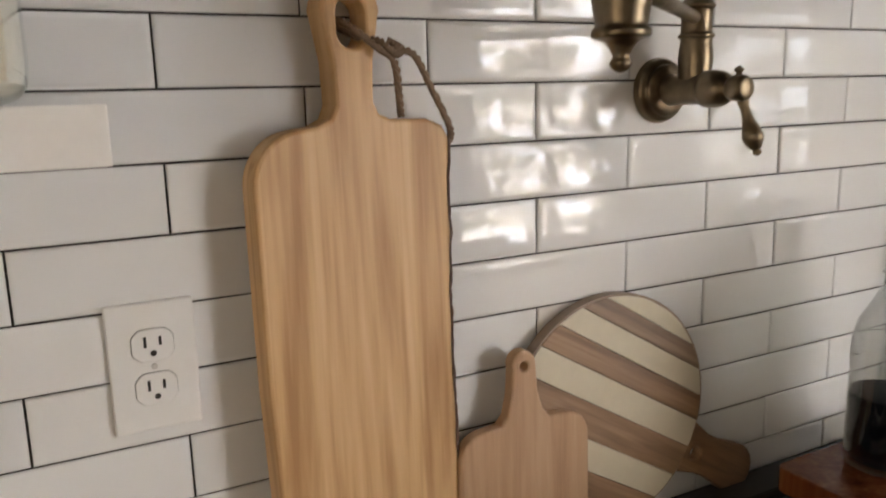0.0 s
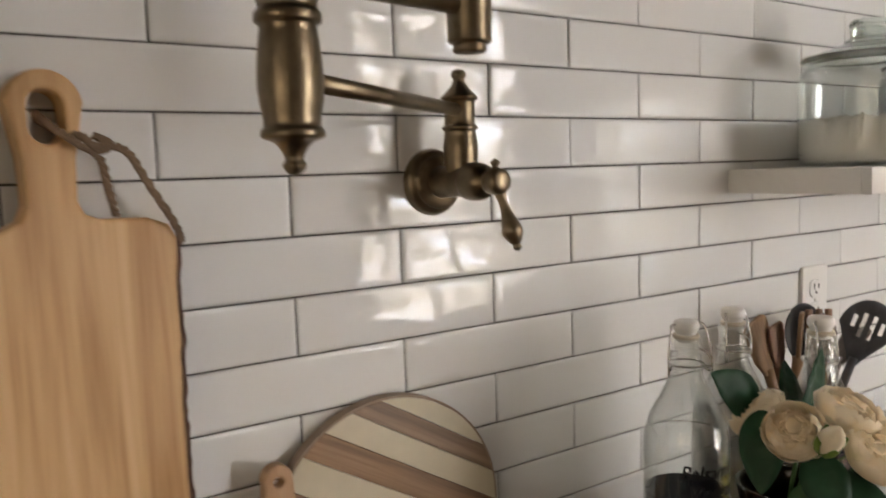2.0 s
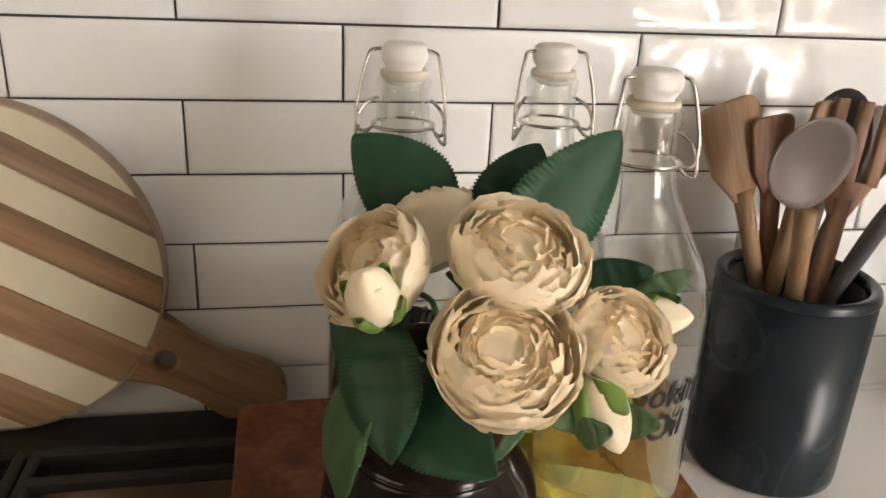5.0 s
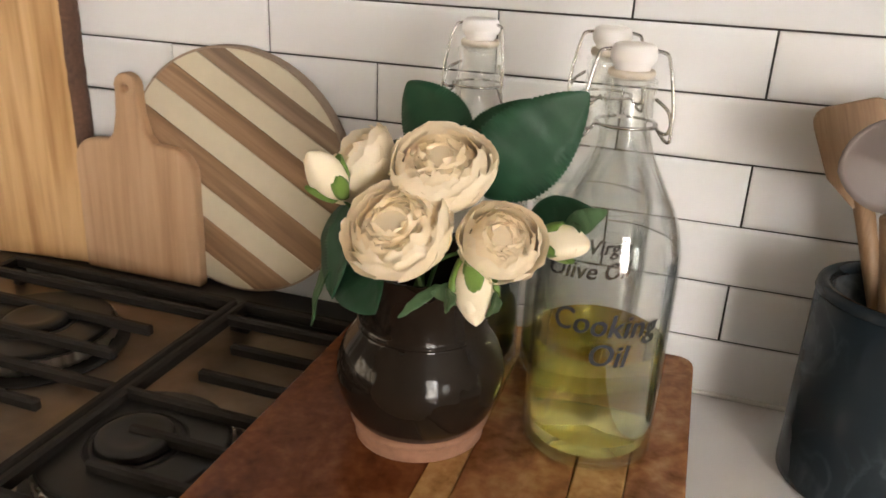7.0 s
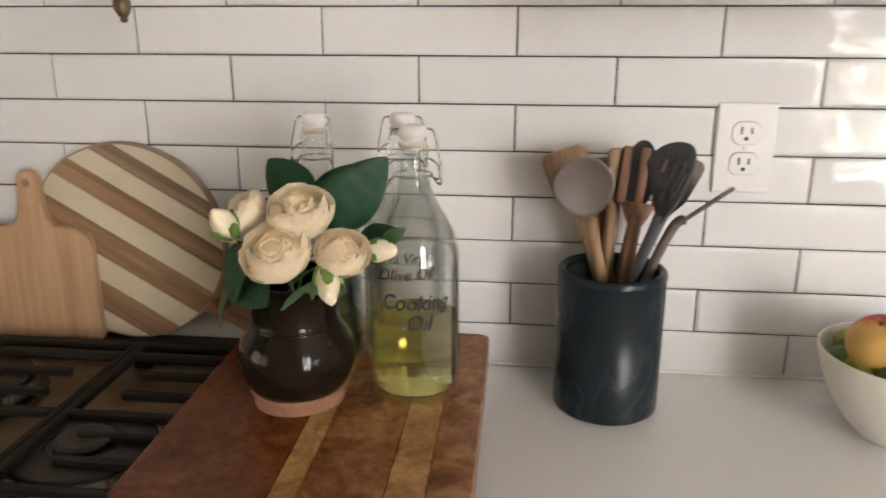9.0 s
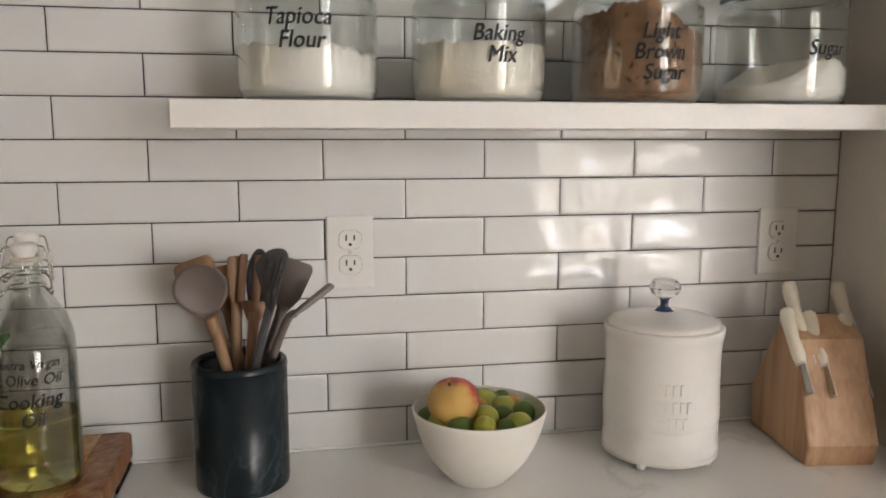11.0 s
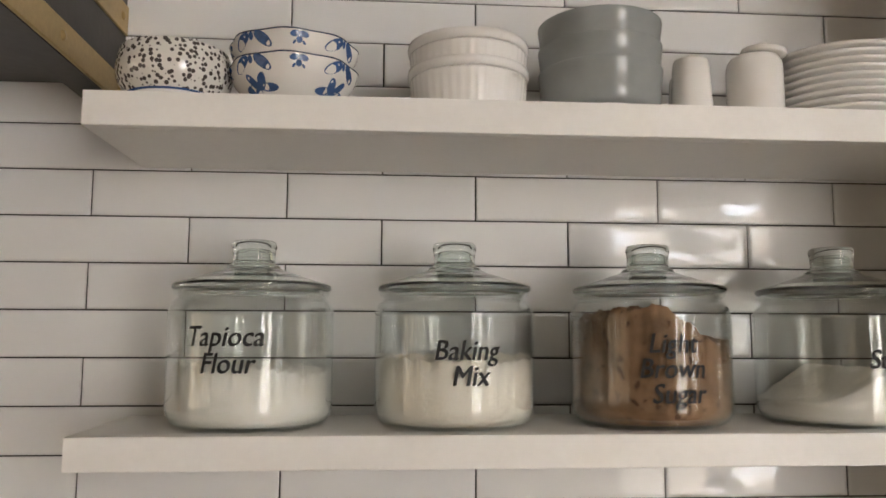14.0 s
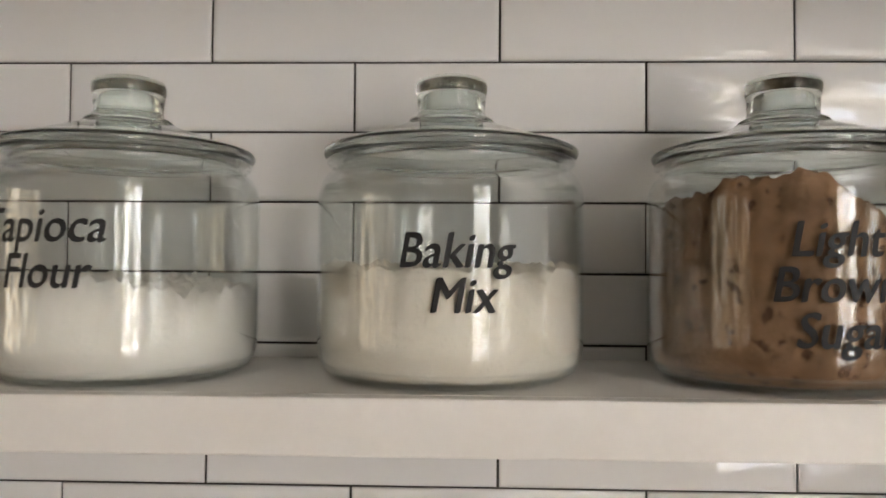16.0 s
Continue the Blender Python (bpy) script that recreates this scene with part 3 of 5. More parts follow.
def burner(x, y):
    b = thing("gas_burner", pose(x, y, DECK), "round burner with a black cap and toothed silver ring", "burner", "burners on the range")
    part("base_ring", lathe([(0.088, 0.0), (0.090, 0.0025), (0.086, 0.004), (0.062, 0.005), (0.0, 0.005)], 56), ENAMEL, b, "dark base ring")
    teeth = lambda a, z: 1.0 + (0.022 if z < 0.0212 and int(a / (2 * math.pi) * 100) % 2 else 0.0)
    part("flame_ring", lathe([(0.066, 0.005), (0.074, 0.006), (0.0775, 0.012), (0.0775, 0.021), (0.070, 0.0218), (0.0, 0.0218)], 200, teeth), STEEL, b, "toothed silver flame ring")
    part("cap", lathe(smooth_profile([(0.0, 0.0182), (0.070, 0.0182), (0.0745, 0.0195), (0.075, 0.0215), (0.072, 0.0235), (0.043, 0.0245), (0.0405, 0.0225), (0.038, 0.0225), (0.036, 0.0245)], 3) + [(0.034, 0.0225), (0.0, 0.0225)], 56), ENAMEL, b, "black enamel outer cap", smooth=True, at=pose(0, 0, 0.004))
    part("inner_cap", lathe(smooth_profile([(0.0, 0.0228), (0.029, 0.0228), (0.031, 0.026), (0.030, 0.030), (0.024, 0.0315), (0.014, 0.030), (0.0, 0.0295)], 3), 40), ENAMEL, b, "small raised simmer cap", smooth=True, at=pose(0, 0, 0.004))
    return b


for bx, by in ((-0.700, -0.330), (-0.93, -0.20), (-0.93, -0.44)):
    burner(bx, by)

# ---------- range hood ----------
hood = thing("range_hood", pose(0, 0, 0), "dark metal range hood with riveted brass bands", "range hood")
HX0, HX1, HY, HZ = -1.303, -0.219, -0.52, 1.866
shell = bmesh.new()
box(HX0, HX1, HY, -0.001, HZ + 0.03, 2.06, bm=shell)
part("shell", shell, HOODMETAL, hood)
upper = bmesh.new()
v = [upper.verts.new(c) for c in ((HX0, HY, 2.06), (HX1, HY, 2.06), (HX1, -0.001, 2.06), (HX0, -0.001, 2.06), (-1.05, -0.35, CEIL), (-0.47, -0.35, CEIL), (-0.47, -0.001, CEIL), (-1.05, -0.001, CEIL))]
for f in ((0, 1, 2, 3), (4, 5, 6, 7), (0, 1, 5, 4), (1, 2, 6, 5), (2, 3, 7, 6), (3, 0, 4, 7)):
    upper.faces.new([v[i] for i in f])
part("chimney", upper, HOODMETAL, hood)
part("filter_panel", box(HX0 + 0.05, HX1 - 0.05, HY + 0.05, -0.06, HZ + 0.022, HZ + 0.031), HOODMETAL, hood)
for zb, hb in ((HZ, 0.036), (1.962, 0.04)):
    part("brass_band", box(HX1 - 0.002, HX1 + 0.003, HY - 0.003, -0.002, zb, zb + hb, 0.001, 1), BRASSBAND, hood, "satin brass band with rivets")
    part("brass_band", box(HX0 - 0.003, HX0 + 0.002, HY - 0.003, -0.002, zb, zb + hb, 0.001, 1), BRASSBAND, hood)
    part("brass_band", box(HX0, HX1, HY - 0.003, HY + 0.002, zb, zb + hb, 0.001, 1), BRASSBAND, hood)
    for yr in (-0.024, -0.203, -0.382):
        part("rivet", lathe([(0.006, 0), (0.005, 0.002), (0.0, 0.0035)], 14), BRASSBAND, hood, at=pose(HX1 + 0.003, yr, zb + hb / 2, 0, 90, 0), smooth=True)
part("under_edge", box(HX0, HX1, HY, HY + 0.04, HZ, HZ + 0.03), HOODMETAL, hood)
part("under_edge", box(HX0, HX0 + 0.04, HY + 0.04, -0.001, HZ, HZ + 0.03), HOODMETAL, hood)
part("under_edge", box(HX1 - 0.04, HX1 - 0.003, HY + 0.04, -0.001, HZ, HZ + 0.03), HOODMETAL, hood)

# ---------- floating shelves ----------
SH = ((1.427, 1.462), (1.784, 1.822))
def floating_shelf(p0, p1, zb, zt, label):
    s = thing("floating_shelf", pose(p0, 0, zb), label, "shelf", "floating shelves")
    w_, h_ = p1 - p0, zt - zb
    part("panel", box(0, w_, -0.1995, -0.0004, 0.0, h_, 0.0008, 1), PAINT, s)
    part("front_edge", box(0, w_, -0.213, -0.1997, 0.0, h_, 0.0014, 2), PAINT, s)
    return s


for zb, zt in SH:
    floating_shelf(-0.189, 0.866, zb, zt, "thick white floating shelf on the tiled wall")
floating_shelf(-2.3, -1.323, *SH[0], "thick white floating shelf beside the range")


# ---------- wall outlets ----------
def outlet(x, z):
    o = thing("wall_outlet", pose(x, -0.0002, z), "white duplex wall outlet on the tiles", "outlet", "wall outlets")
    part("cover_plate", box(-0.0365, 0.0365, -0.006, 0.0, -0.0575, 0.0575, 0.003, 3), PLASTIC, o)
    part("screw", lathe([(0.0028, 0), (0.0026, 0.0008), (0.0, 0.0011)], 12), STEEL, o, at=pose(0, -0.006, 0, 90, 0, 0))
    for s in (1, -1):
        def oval(k):
            pts = []
            for i in range(32):
                a = 2 * math.pi * i / 32
                pts.append((0.0172 * k * max(-0.92, min(0.92, math.cos(a))) / 0.92, 0.0145 * k * max(-0.86, min(0.86, math.sin(a))) / 0.86))
            return pts
        # dark sheet drawn as the shade in the gap round the receptacle
        part("recess_shade", slab(oval(1.025), -0.0062, -0.005), SLOTSHADE, o, at=pose(0, 0, s * 0.0195))
        face = part("receptacle", slab(oval(1.0), -0.0082, -0.0055, 0.0006, 1), PLASTIC, o, at=pose(0, 0, s * 0.0195))
        for sx, hh in ((-0.0062, 0.0048), (0.0062, 0.0040)):
            # raised dark pieces, coloured as the shade inside slots and hole
            part("slot", box(sx - 0.0012, sx + 0.0012, -0.0086, -0.008, 0.0035 - hh, 0.0035 + hh), SLOTSHADE, face, at=pose(0, 0, 0))
        part("ground_hole", lathe([(0.0026, 0), (0.0026, 0.0006), (0, 0.0006)], 14), SLOTSHADE, face, at=pose(0, -0.008, -0.0068, 90, 0, 0))
    return o


for ox in (0.0385, 0.772, -1.2895):
    outlet(ox, 1.2395)


# ---------- pot filler ----------
def turned(profile, n=4, segs=36):
    return lathe(smooth_profile(profile, n), segs)


pf = thing("pot_filler", pose(-0.717, 0, 1.462), "aged brass wall-mounted pot filler with folded arms", "faucet")
OUTWARD = pose(0, 0, 0, 90, 0, 0)       # the turned axis points away from the wall
part("escutcheon", turned([(0.0, -0.002), (0.034, -0.002), (0.036, 0.004), (0.034, 0.009), (0.029, 0.012), (0.029, 0.016), (0.024, 0.019), (0.016, 0.021), (0, 0.021)]), BRASS, pf, smooth=True, at=OUTWARD)
part("valve_body", turned([(0.0, 0.018), (0.0165, 0.018), (0.0165, 0.03), (0.0165, 0.07), (0.0195, 0.074), (0.0195, 0.088), (0.0165, 0.098), (0.010, 0.104), (0.009, 0.108), (0.0, 0.108)], 3), BRASS, pf, smooth=True, at=OUTWARD)
part("valve_handle", turned([(0.0, 0.104), (0.011, 0.106), (0.0135, 0.116), (0.0115, 0.126), (0.0, 0.128)], 3), BRASS, pf, smooth=True, at=OUTWARD)
part("lever", lathe(smooth_profile([(0.0, 0.006), (0.006, 0.0), (0.0048, -0.012), (0.0055, -0.022), (0.0095, -0.036), (0.0105, -0.044), (0.0065, -0.053), (0.004, -0.056), (0.0045, -0.060), (0.0, -0.063)], 4), 20), BRASS, pf, smooth=True, at=pose(0.003, -0.118, -0.009, -14, -10, 0))
part("lever_finial", turned([(0.0, 0.010), (0.0045, 0.012), (0.003, 0.015), (0.005, 0.019), (0.0, 0.023)], 3, 16), BRASS, pf, smooth=True, at=pose(0, -0.116, 0))
PX, PY = 0.004, -0.052
part("lower_post", turned([(0.0, 0.008), (0.0155, 0.008), (0.0175, 0.02), (0.0185, 0.036), (0.0165, 0.052), (0.019, 0.055), (0.019, 0.058), (0.0165, 0.061), (0.0165, 0.082), (0.019, 0.086), (0.019, 0.089),
                            (0.012, 0.096), (0.0075, 0.102), (0.006, 0.107), (0.008, 0.111), (0.006, 0.116), (0.0, 0.118)], 3), BRASS, pf, smooth=True, at=pose(PX, PY, 0))
QX, QY = -0.271, -0.252                 # the outer knuckle
part("outer_post", turned([(0.0, 0.026), (0.005, 0.028), (0.008, 0.033), (0.006, 0.037), (0.0085, 0.043), (0.013, 0.048), (0.0205, 0.051), (0.0205, 0.056), (0.0185, 0.060), (0.0215, 0.082), (0.0205, 0.105), (0.0185, 0.121),
                            (0.0215, 0.124), (0.0215, 0.130), (0.019, 0.134), (0.0225, 0.150), (0.0215, 0.165), (0.0185, 0.169), (0.0215, 0.171), (0.0215, 0.176), (0.012, 0.181), (0.0075, 0.187), (0.0085, 0.194), (0.0065, 0.2), (0.0, 0.201)], 3), BRASS, pf, smooth=True, at=pose(QX, QY, -0.016 + 0.002))
part("lower_arm", tube([(PX, PY, 0.075), (QX, QY, 0.075)], 0.0068, 20), BRASS, pf, smooth=True)
SX, SY = -0.105, -0.222
part("upper_arm", tube([(QX, QY, 0.140), (SX, SY, 0.140)], 0.0072, 20), BRASS, pf, smooth=True)
part("spout", turned([(0.0, 0.105), (0.013, 0.105), (0.013, 0.111), (0.0175, 0.113), (0.0175, 0.118), (0.0178, 0.15), (0.0165, 0.156), (0.0175, 0.159), (0.0165, 0.162), (0.015, 0.172), (0.011, 0.183), (0.007, 0.188), (0.0075, 0.196), (0.012, 0.203), (0.0105, 0.211), (0.0, 0.215)], 3), BRASS, pf, smooth=True, at=pose(SX, SY, 0))
part("spout_handle", turned([(0.0, 0.008), (0.005, 0.010), (0.0045, 0.022), (0.0075, 0.026), (0.0125, 0.036), (0.0125, 0.044), (0.007, 0.052), (0.0, 0.054)], 3, 20), BRASS, pf, smooth=True, at=pose(SX, SY, 0.203, 0, -86, 18))


# ---------- boards against the wall ----------
def arc(cx, cz, r, a0, a1, n):
    return [(cx + r * math.cos(radians(a0 + (a1 - a0) * i / n)), cz + r * math.sin(radians(a0 + (a1 - a0) * i / n))) for i in range(n + 1)]


def holed_slab(outline, hole, y0, y1, bevel):
    """A board with a through hole: outline and hole loops in x and z."""
    bm = bmesh.new()
    loops = []
    for y in (y0, y1):
        loops.append([[bm.verts.new((x, y, z)) for x, z in lp] for lp in (outline, hole)])
    edges = []
    for pair in loops:
        es = []
        for lp in pair:
            es += [bm.edges.new((lp[i], lp[(i + 1) % len(lp)])) for i in range(len(lp))]
        edges.append(es)
        bmesh.ops.triangle_fill(bm, use_beauty=True, edges=es)
    for k in (0, 1):
        a, b = loops[0][k], loops[1][k]
        for i in range(len(a)):
            j = (i + 1) % len(a)
            bm.faces.new((a[i], a[j], b[j], b[i]))
    bmesh.ops.recalc_face_normals(bm, faces=bm.faces)
    rim = [e for e in bm.edges if len(e.link_faces) == 2 and e.calc_face_angle() > 1.2]
    bmesh.ops.bevel(bm, geom=rim, offset=bevel, segments=2, affect="EDGES", profile=0.5)
    return bm


tall = thing("tall_cutting_board", pose(-1.106, -0.013, 0.9485, -1.0, 0, 6.5), "tall maple cutting board with a bark edge and a rope loop", "cutting board")
W = 0.100
UP = 0.010                              # foot below the first marks


def bark_line(z):
    """The uneven right edge of the tall board, a little waisted."""
    return 0.0985 - 0.004 * math.exp(-((z - 0.27) / 0.11) ** 2) + 0.0025 * noise.noise((0, z * 23, 3)) + 0.0015 * noise.noise((0, z * 71, 9))


out = [(-W + 0.004, 0.0), (-W + 0.004, 0.12), (-W, 0.25), (-W, 0.42)] + arc(-W + 0.048, 0.430, 0.048, 180, 94, 9)
out += [(-0.038, 0.480), (-0.025, 0.486), (-0.0195, 0.498), (-0.0205, 0.535), (-0.028, 0.575)] + arc(0.0, 0.577, 0.0295, 175, 5, 12)
out += [(0.028, 0.575), (0.0205, 0.535), (0.019, 0.500), (0.024, 0.489), (0.036, 0.484), (0.075, 0.483), (0.093, 0.476)]
edge = [(bark_line(z), z) for z in np.linspace(0.464, 0.0, 26)]
hole = arc(0.0, 0.577, 0.0135, 180, 0, 8) + arc(0.0, 0.560, 0.0135, 0, -180, 8)
lift = lambda lp: [(x, z + UP if z > 0.01 else z) for x, z in lp]
part("board", holed_slab(lift(out + edge), lift(hole[::-1]), -0.031, 0.0, 0.0035), MAPLE, tall)
bark = bmesh.new()
rows = []
for z in np.linspace(0.466, 0.0, 60):
    x = bark_line(z)
    k = 0.003 * abs(noise.noise((4, z * 60, 1)))
    rows.append([bark.verts.new(c) for c in ((x - 0.0016, -0.0315, z), (x + 0.003 + k, -0.028, z), (x + 0.0055 + k, -0.016, z), (x + 0.003, -0.003, z), (x - 0.002, 0.0005, z))])
for a, b in zip(rows, rows[1:]):
    for i in range(4):
        bark.faces.new((a[i], a[i + 1], b[i + 1], b[i]))
part("bark_edge", bark, BARK, tall, "dark uneven bark edge", smooth=True, at=pose(0, 0, UP * 0.8))
for path in ([(-0.004, -0.014, 0.572), (0.0, -0.036, 0.562), (0.018, -0.041, 0.547), (0.034, -0.043, 0.535), (0.042, -0.036, 0.508), (0.050, -0.025, 0.487)],
             [(0.034, -0.043, 0.545), (0.056, -0.043, 0.540), (0.073, -0.042, 0.512), (0.096, -0.038, 0.474), (0.106, -0.02, 0.460)],
             [(0.0, 0.004, 0.57), (0.014, -0.02, 0.556), (0.024, -0.038, 0.552), (0.034, -0.046, 0.541), (0.044, -0.04, 0.546), (0.034, -0.037, 0.552)]):
    pts = curve_points(path, 10)
    strand = bmesh.new()
    for s in (0, 1, 2):
        twist = []
        for i, p in enumerate(pts):
            a = i * 0.75 + s * 2.094
            twist.append(p + Vector((math.cos(a), math.sin(a) * 0.6, math.sin(a))) * 0.0021)
        join(strand, tube(twist, 0.0021, 6))
    part("rope", strand, ROPE, tall, "twisted jute rope loop", at=pose(0, 0, UP))

small = thing("small_paddle_board", pose(-0.925, -0.0235, 0.9485, -1.2, 0, 0), "small beech paddle board with a handle hole", "cutting board")
w = 0.083
out = [(-w, 0.0), (-w, 0.12)] + arc(-w + 0.03, 0.137, 0.03, 180, 95, 6) + [(-0.032, 0.169), (-0.024, 0.178), (-0.0185, 0.20), (-0.0165, 0.228)]
out += arc(-0.002, 0.232, 0.0155, 175, 5, 10) + [(0.0135, 0.228), (0.0155, 0.20), (0.022, 0.178), (0.03, 0.169)] + arc(w - 0.03, 0.137, 0.03, 85, 0, 6) + [(w, 0.12), (w, 0.0)]
part("board", holed_slab(out, arc(-0.002, 0.230, 0.0048, 0, -342, 18), -0.016, 0.0, 0.003), MAPLE2, small)

RB = thing("round_serving_board", pose(-0.796, -0.0045, 1.0915, -1.0, 0, 0), "round striped mango-wood serving board with a handle", "serving board")
TURN = -30.5


def disc_strip(u0, u1, r, n=14):
    """The part of a disc between two parallels, as an outline."""
    pts = []
    for i in range(n + 1):
        u = u0 + (u1 - u0) * i / n
        pts.append((math.sqrt(max(0.0, r * r - u * u)), u))
    back = [(-x, u) for x, u in reversed(pts)]
    return [p for k, p in enumerate(pts + back) if not (k and p == (pts + back)[k - 1])]


CUTS = (-0.1400, -0.111, -0.072, -0.038, 0.0015, 0.036, 0.066, 0.0945, 0.118, 0.1400)
for i, (lo, hi) in enumerate(zip(CUTS, CUTS[1:])):
    o = disc_strip(lo + 0.0002, hi - 0.0002, 0.1405)
    mtl = (MANGODARK if i == 7 else MANGO) if i % 2 else CREAMWOOD
    part("strip", slab(o, -0.0175, 0.0, 0.0006, 1), mtl, RB, "brown mango-wood strip" if i % 2 else "cream strip", at=pose(0, 0, 0, 0, -TURN, 0))
ring_o, ring_i = arc(0, 0, 0.1432, 0, 355, 71), arc(0, 0, 0.1406, 0, -355, 71)
part("rim", holed_slab(ring_o, ring_i, -0.0165, -0.001, 0.0004), RESINRIM, RB)
hd = [(0.138, -0.034), (0.17, -0.027), (0.20, -0.0265), (0.235, -0.033)] + arc(0.238, 0.0, 0.033, -80, 80, 10) + [(0.235, 0.033), (0.20, 0.0265), (0.17, 0.027), (0.138, 0.034)]
part("handle", holed_slab(hd, arc(0.160, -0.003, 0.0095, 0, -342, 18), -0.0172, -0.0003, 0.003), MANGO, RB, "brown wooden handle with a hole", at=pose(0, 0, 0, 0, -TURN, 0))

# ---------- slab on the range, bottles and vase ----------
TOP = 1.004
block = thing("acacia_board", pose(-0.434, -0.284, GRATE + 0.0003, 0, 0, 0.5), "thick dark acacia board lying across the range grate", "cutting board")
BW, BD, BT = 0.159, 0.198, TOP - GRATE - 0.0006
xs = [-BW, -0.018, 0.007, 0.082, 0.118, BW]
CR = 0.016
for i in range(5):
    mtl = (ACACIA, ACACIA2, ACACIA3, ACACIA2, ACACIA3)[i]
    p0, p1 = xs[i], xs[i + 1] - 0.0002
    plan = (arc(p0 + CR, -BD + CR, CR, 270, 180, 5) + arc(p0 + CR, BD - CR, CR, 180, 90, 5)) if i == 0 else [(p0, -BD), (p0, BD)]
    plan += (arc(p1 - CR, BD - CR, CR, 90, 0, 5) + arc(p1 - CR, -BD + CR, CR, 0, -90, 5)) if i == 4 else [(p1, BD), (p1, -BD)]
    part("stave", slab(plan, 0.0, BT, 0.0018, 2), mtl, block, "golden sapwood stave" if mtl is ACACIA2 else "red-brown stave", at=pose(0, 0, 0, 90, 0, 0))


def bottle(x, y, fluid, level, label, words, turn, group="swing-top bottles"):
    b = thing("swing_top_bottle", pose(x, y, TOP + 0.0004, 0, 0, 0), label, "bottle", group)
    outer = [(0.0, 0.0), (0.038, 0.0), (0.0468, 0.004), (0.0485, 0.012), (0.0485, 0.10), (0.0485, 0.144), (0.0475, 0.159), (0.0425, 0.179), (0.0335, 0.197), (0.024, 0.215), (0.0185, 0.230), (0.0172, 0.238)]
    shell = smooth_profile(outer, 4)
    shell += [(0.0192, 0.239), (0.0192, 0.243), (0.0168, 0.245), (0.0160, 0.260), (0.0172, 0.263), (0.0172, 0.269), (0.015, 0.271), (0.013, 0.269)]
    inner = smooth_profile([(0.013, 0.262), (0.0138, 0.240), (0.0155, 0.230), (0.021, 0.215), (0.0315, 0.197), (0.0405, 0.179), (0.0458, 0.159), (0.047, 0.144), (0.047, 0.02), (0.0445, 0.009), (0.02, 0.011), (0.0, 0.013)], 4)
    part("glass_body", lathe(shell + inner, 56), BOTTLEGLASS, b, "clear glass", smooth=True)
    part("liquid", lathe([(0.0, 0.0135), (0.02, 0.0118), (0.044, 0.0098), (0.0466, 0.021), (0.0466, level), (0.0, level)], 56), fluid, b, smooth=False)
    st = part("stopper", lathe(smooth_profile([(0.0, 0.266), (0.0108, 0.267), (0.0110, 0.274), (0.0118, 0.2775), (0.0142, 0.2815), (0.0147, 0.2845), (0.0140, 0.2885), (0.0110, 0.2915), (0.0, 0.2922)], 4), 32), STOPPER, b, "white ceramic stopper", smooth=True)
    part("seal", lathe([(0.0118, 0.2705), (0.0145, 0.2712), (0.0152, 0.2735), (0.0142, 0.2755), (0.0118, 0.2755)], 28), RUBBER, st, smooth=True)
    spin = pose(0, 0, 0, 0, 0, turn)
    for s in (1, -1):
        part("wire_bail", tube(curve_points([(0.0, s * 0.004, 0.287), (s * 0.0175, 0, 0.287), (s * 0.0225, -0.004, 0.281), (s * 0.028, -0.008, 0.252), (s * 0.0265, -0.008, 0.238), (s * 0.0215, -0.002, 0.237)], 6), 0.0012, 7), WIRE, b, smooth=True, at=spin)
        part("wire_clip", tube(curve_points([(s * 0.018, 0.0, 0.2415), (s * 0.0255, -0.004, 0.232), (s * 0.0285, -0.009, 0.234), (s * 0.026, -0.006, 0.250), (s * 0.0175, 0.002, 0.257)], 6), 0.0012, 7), WIRE, b, smooth=True, at=spin)
    part("wire_collar", tube([(0.0198 * math.cos(a), 0.0198 * math.sin(a), 0.2412) for a in np.linspace(0, 2 * math.pi, 25)], 0.0011, 6), WIRE, b, smooth=True)
    lettering(words, 0.0487, turn, b, 0.024)
    return b


bottle(-0.352, -0.243, OIL, 0.087, "glass swing-top bottle of yellow cooking oil, labelled", [("Cooking", 0.117, 0.0, 1.0), ("Oil", 0.095, 0.004, 1.0)], 9)
bottle(-0.478, -0.156, VINEGAR, 0.092, "glass swing-top bottle of dark balsamic vinegar, labelled", [("Balsamic", 0.129, 0.0, 0.95), ("Vinegar", 0.106, 0.004, 0.95)], -18)
bottle(-0.378, -0.146, OLIVEOIL, 0.026, "nearly empty glass swing-top bottle of olive oil, labelled", [("Extra Virgin", 0.133, 0.0, 0.72), ("Olive Oil", 0.113, 0.004, 0.85)], 6)

vase = thing("stoneware_vase", pose(-0.474, -0.280, TOP + 0.0004), "dark brown glazed stoneware vase with bare clay foot", "vase")
prof = [(0.0485, 0.0165), (0.0548, 0.026), (0.0610, 0.044), (0.0613, 0.058), (0.0573, 0.072), (0.0505, 0.083), (0.0470, 0.0885), (0.0478, 0.0905), (0.0462, 0.094), (0.0455, 0.105), (0.0465, 0.122), (0.0490, 0.134), (0.0498, 0.138)]
inn = [(0.047, 0.138), (0.043, 0.122), (0.042, 0.10), (0.044, 0.09), (0.051, 0.072), (0.0535, 0.055), (0.0485, 0.03), (0.03, 0.0185), (0.0, 0.0175)]
part("body", lathe(smooth_profile(prof, 4) + smooth_profile(inn, 3), 56, lambda a, z: 1 + 0.008 * math.sin(2 * a + z * 30)), VASEGLAZE, vase, smooth=True)
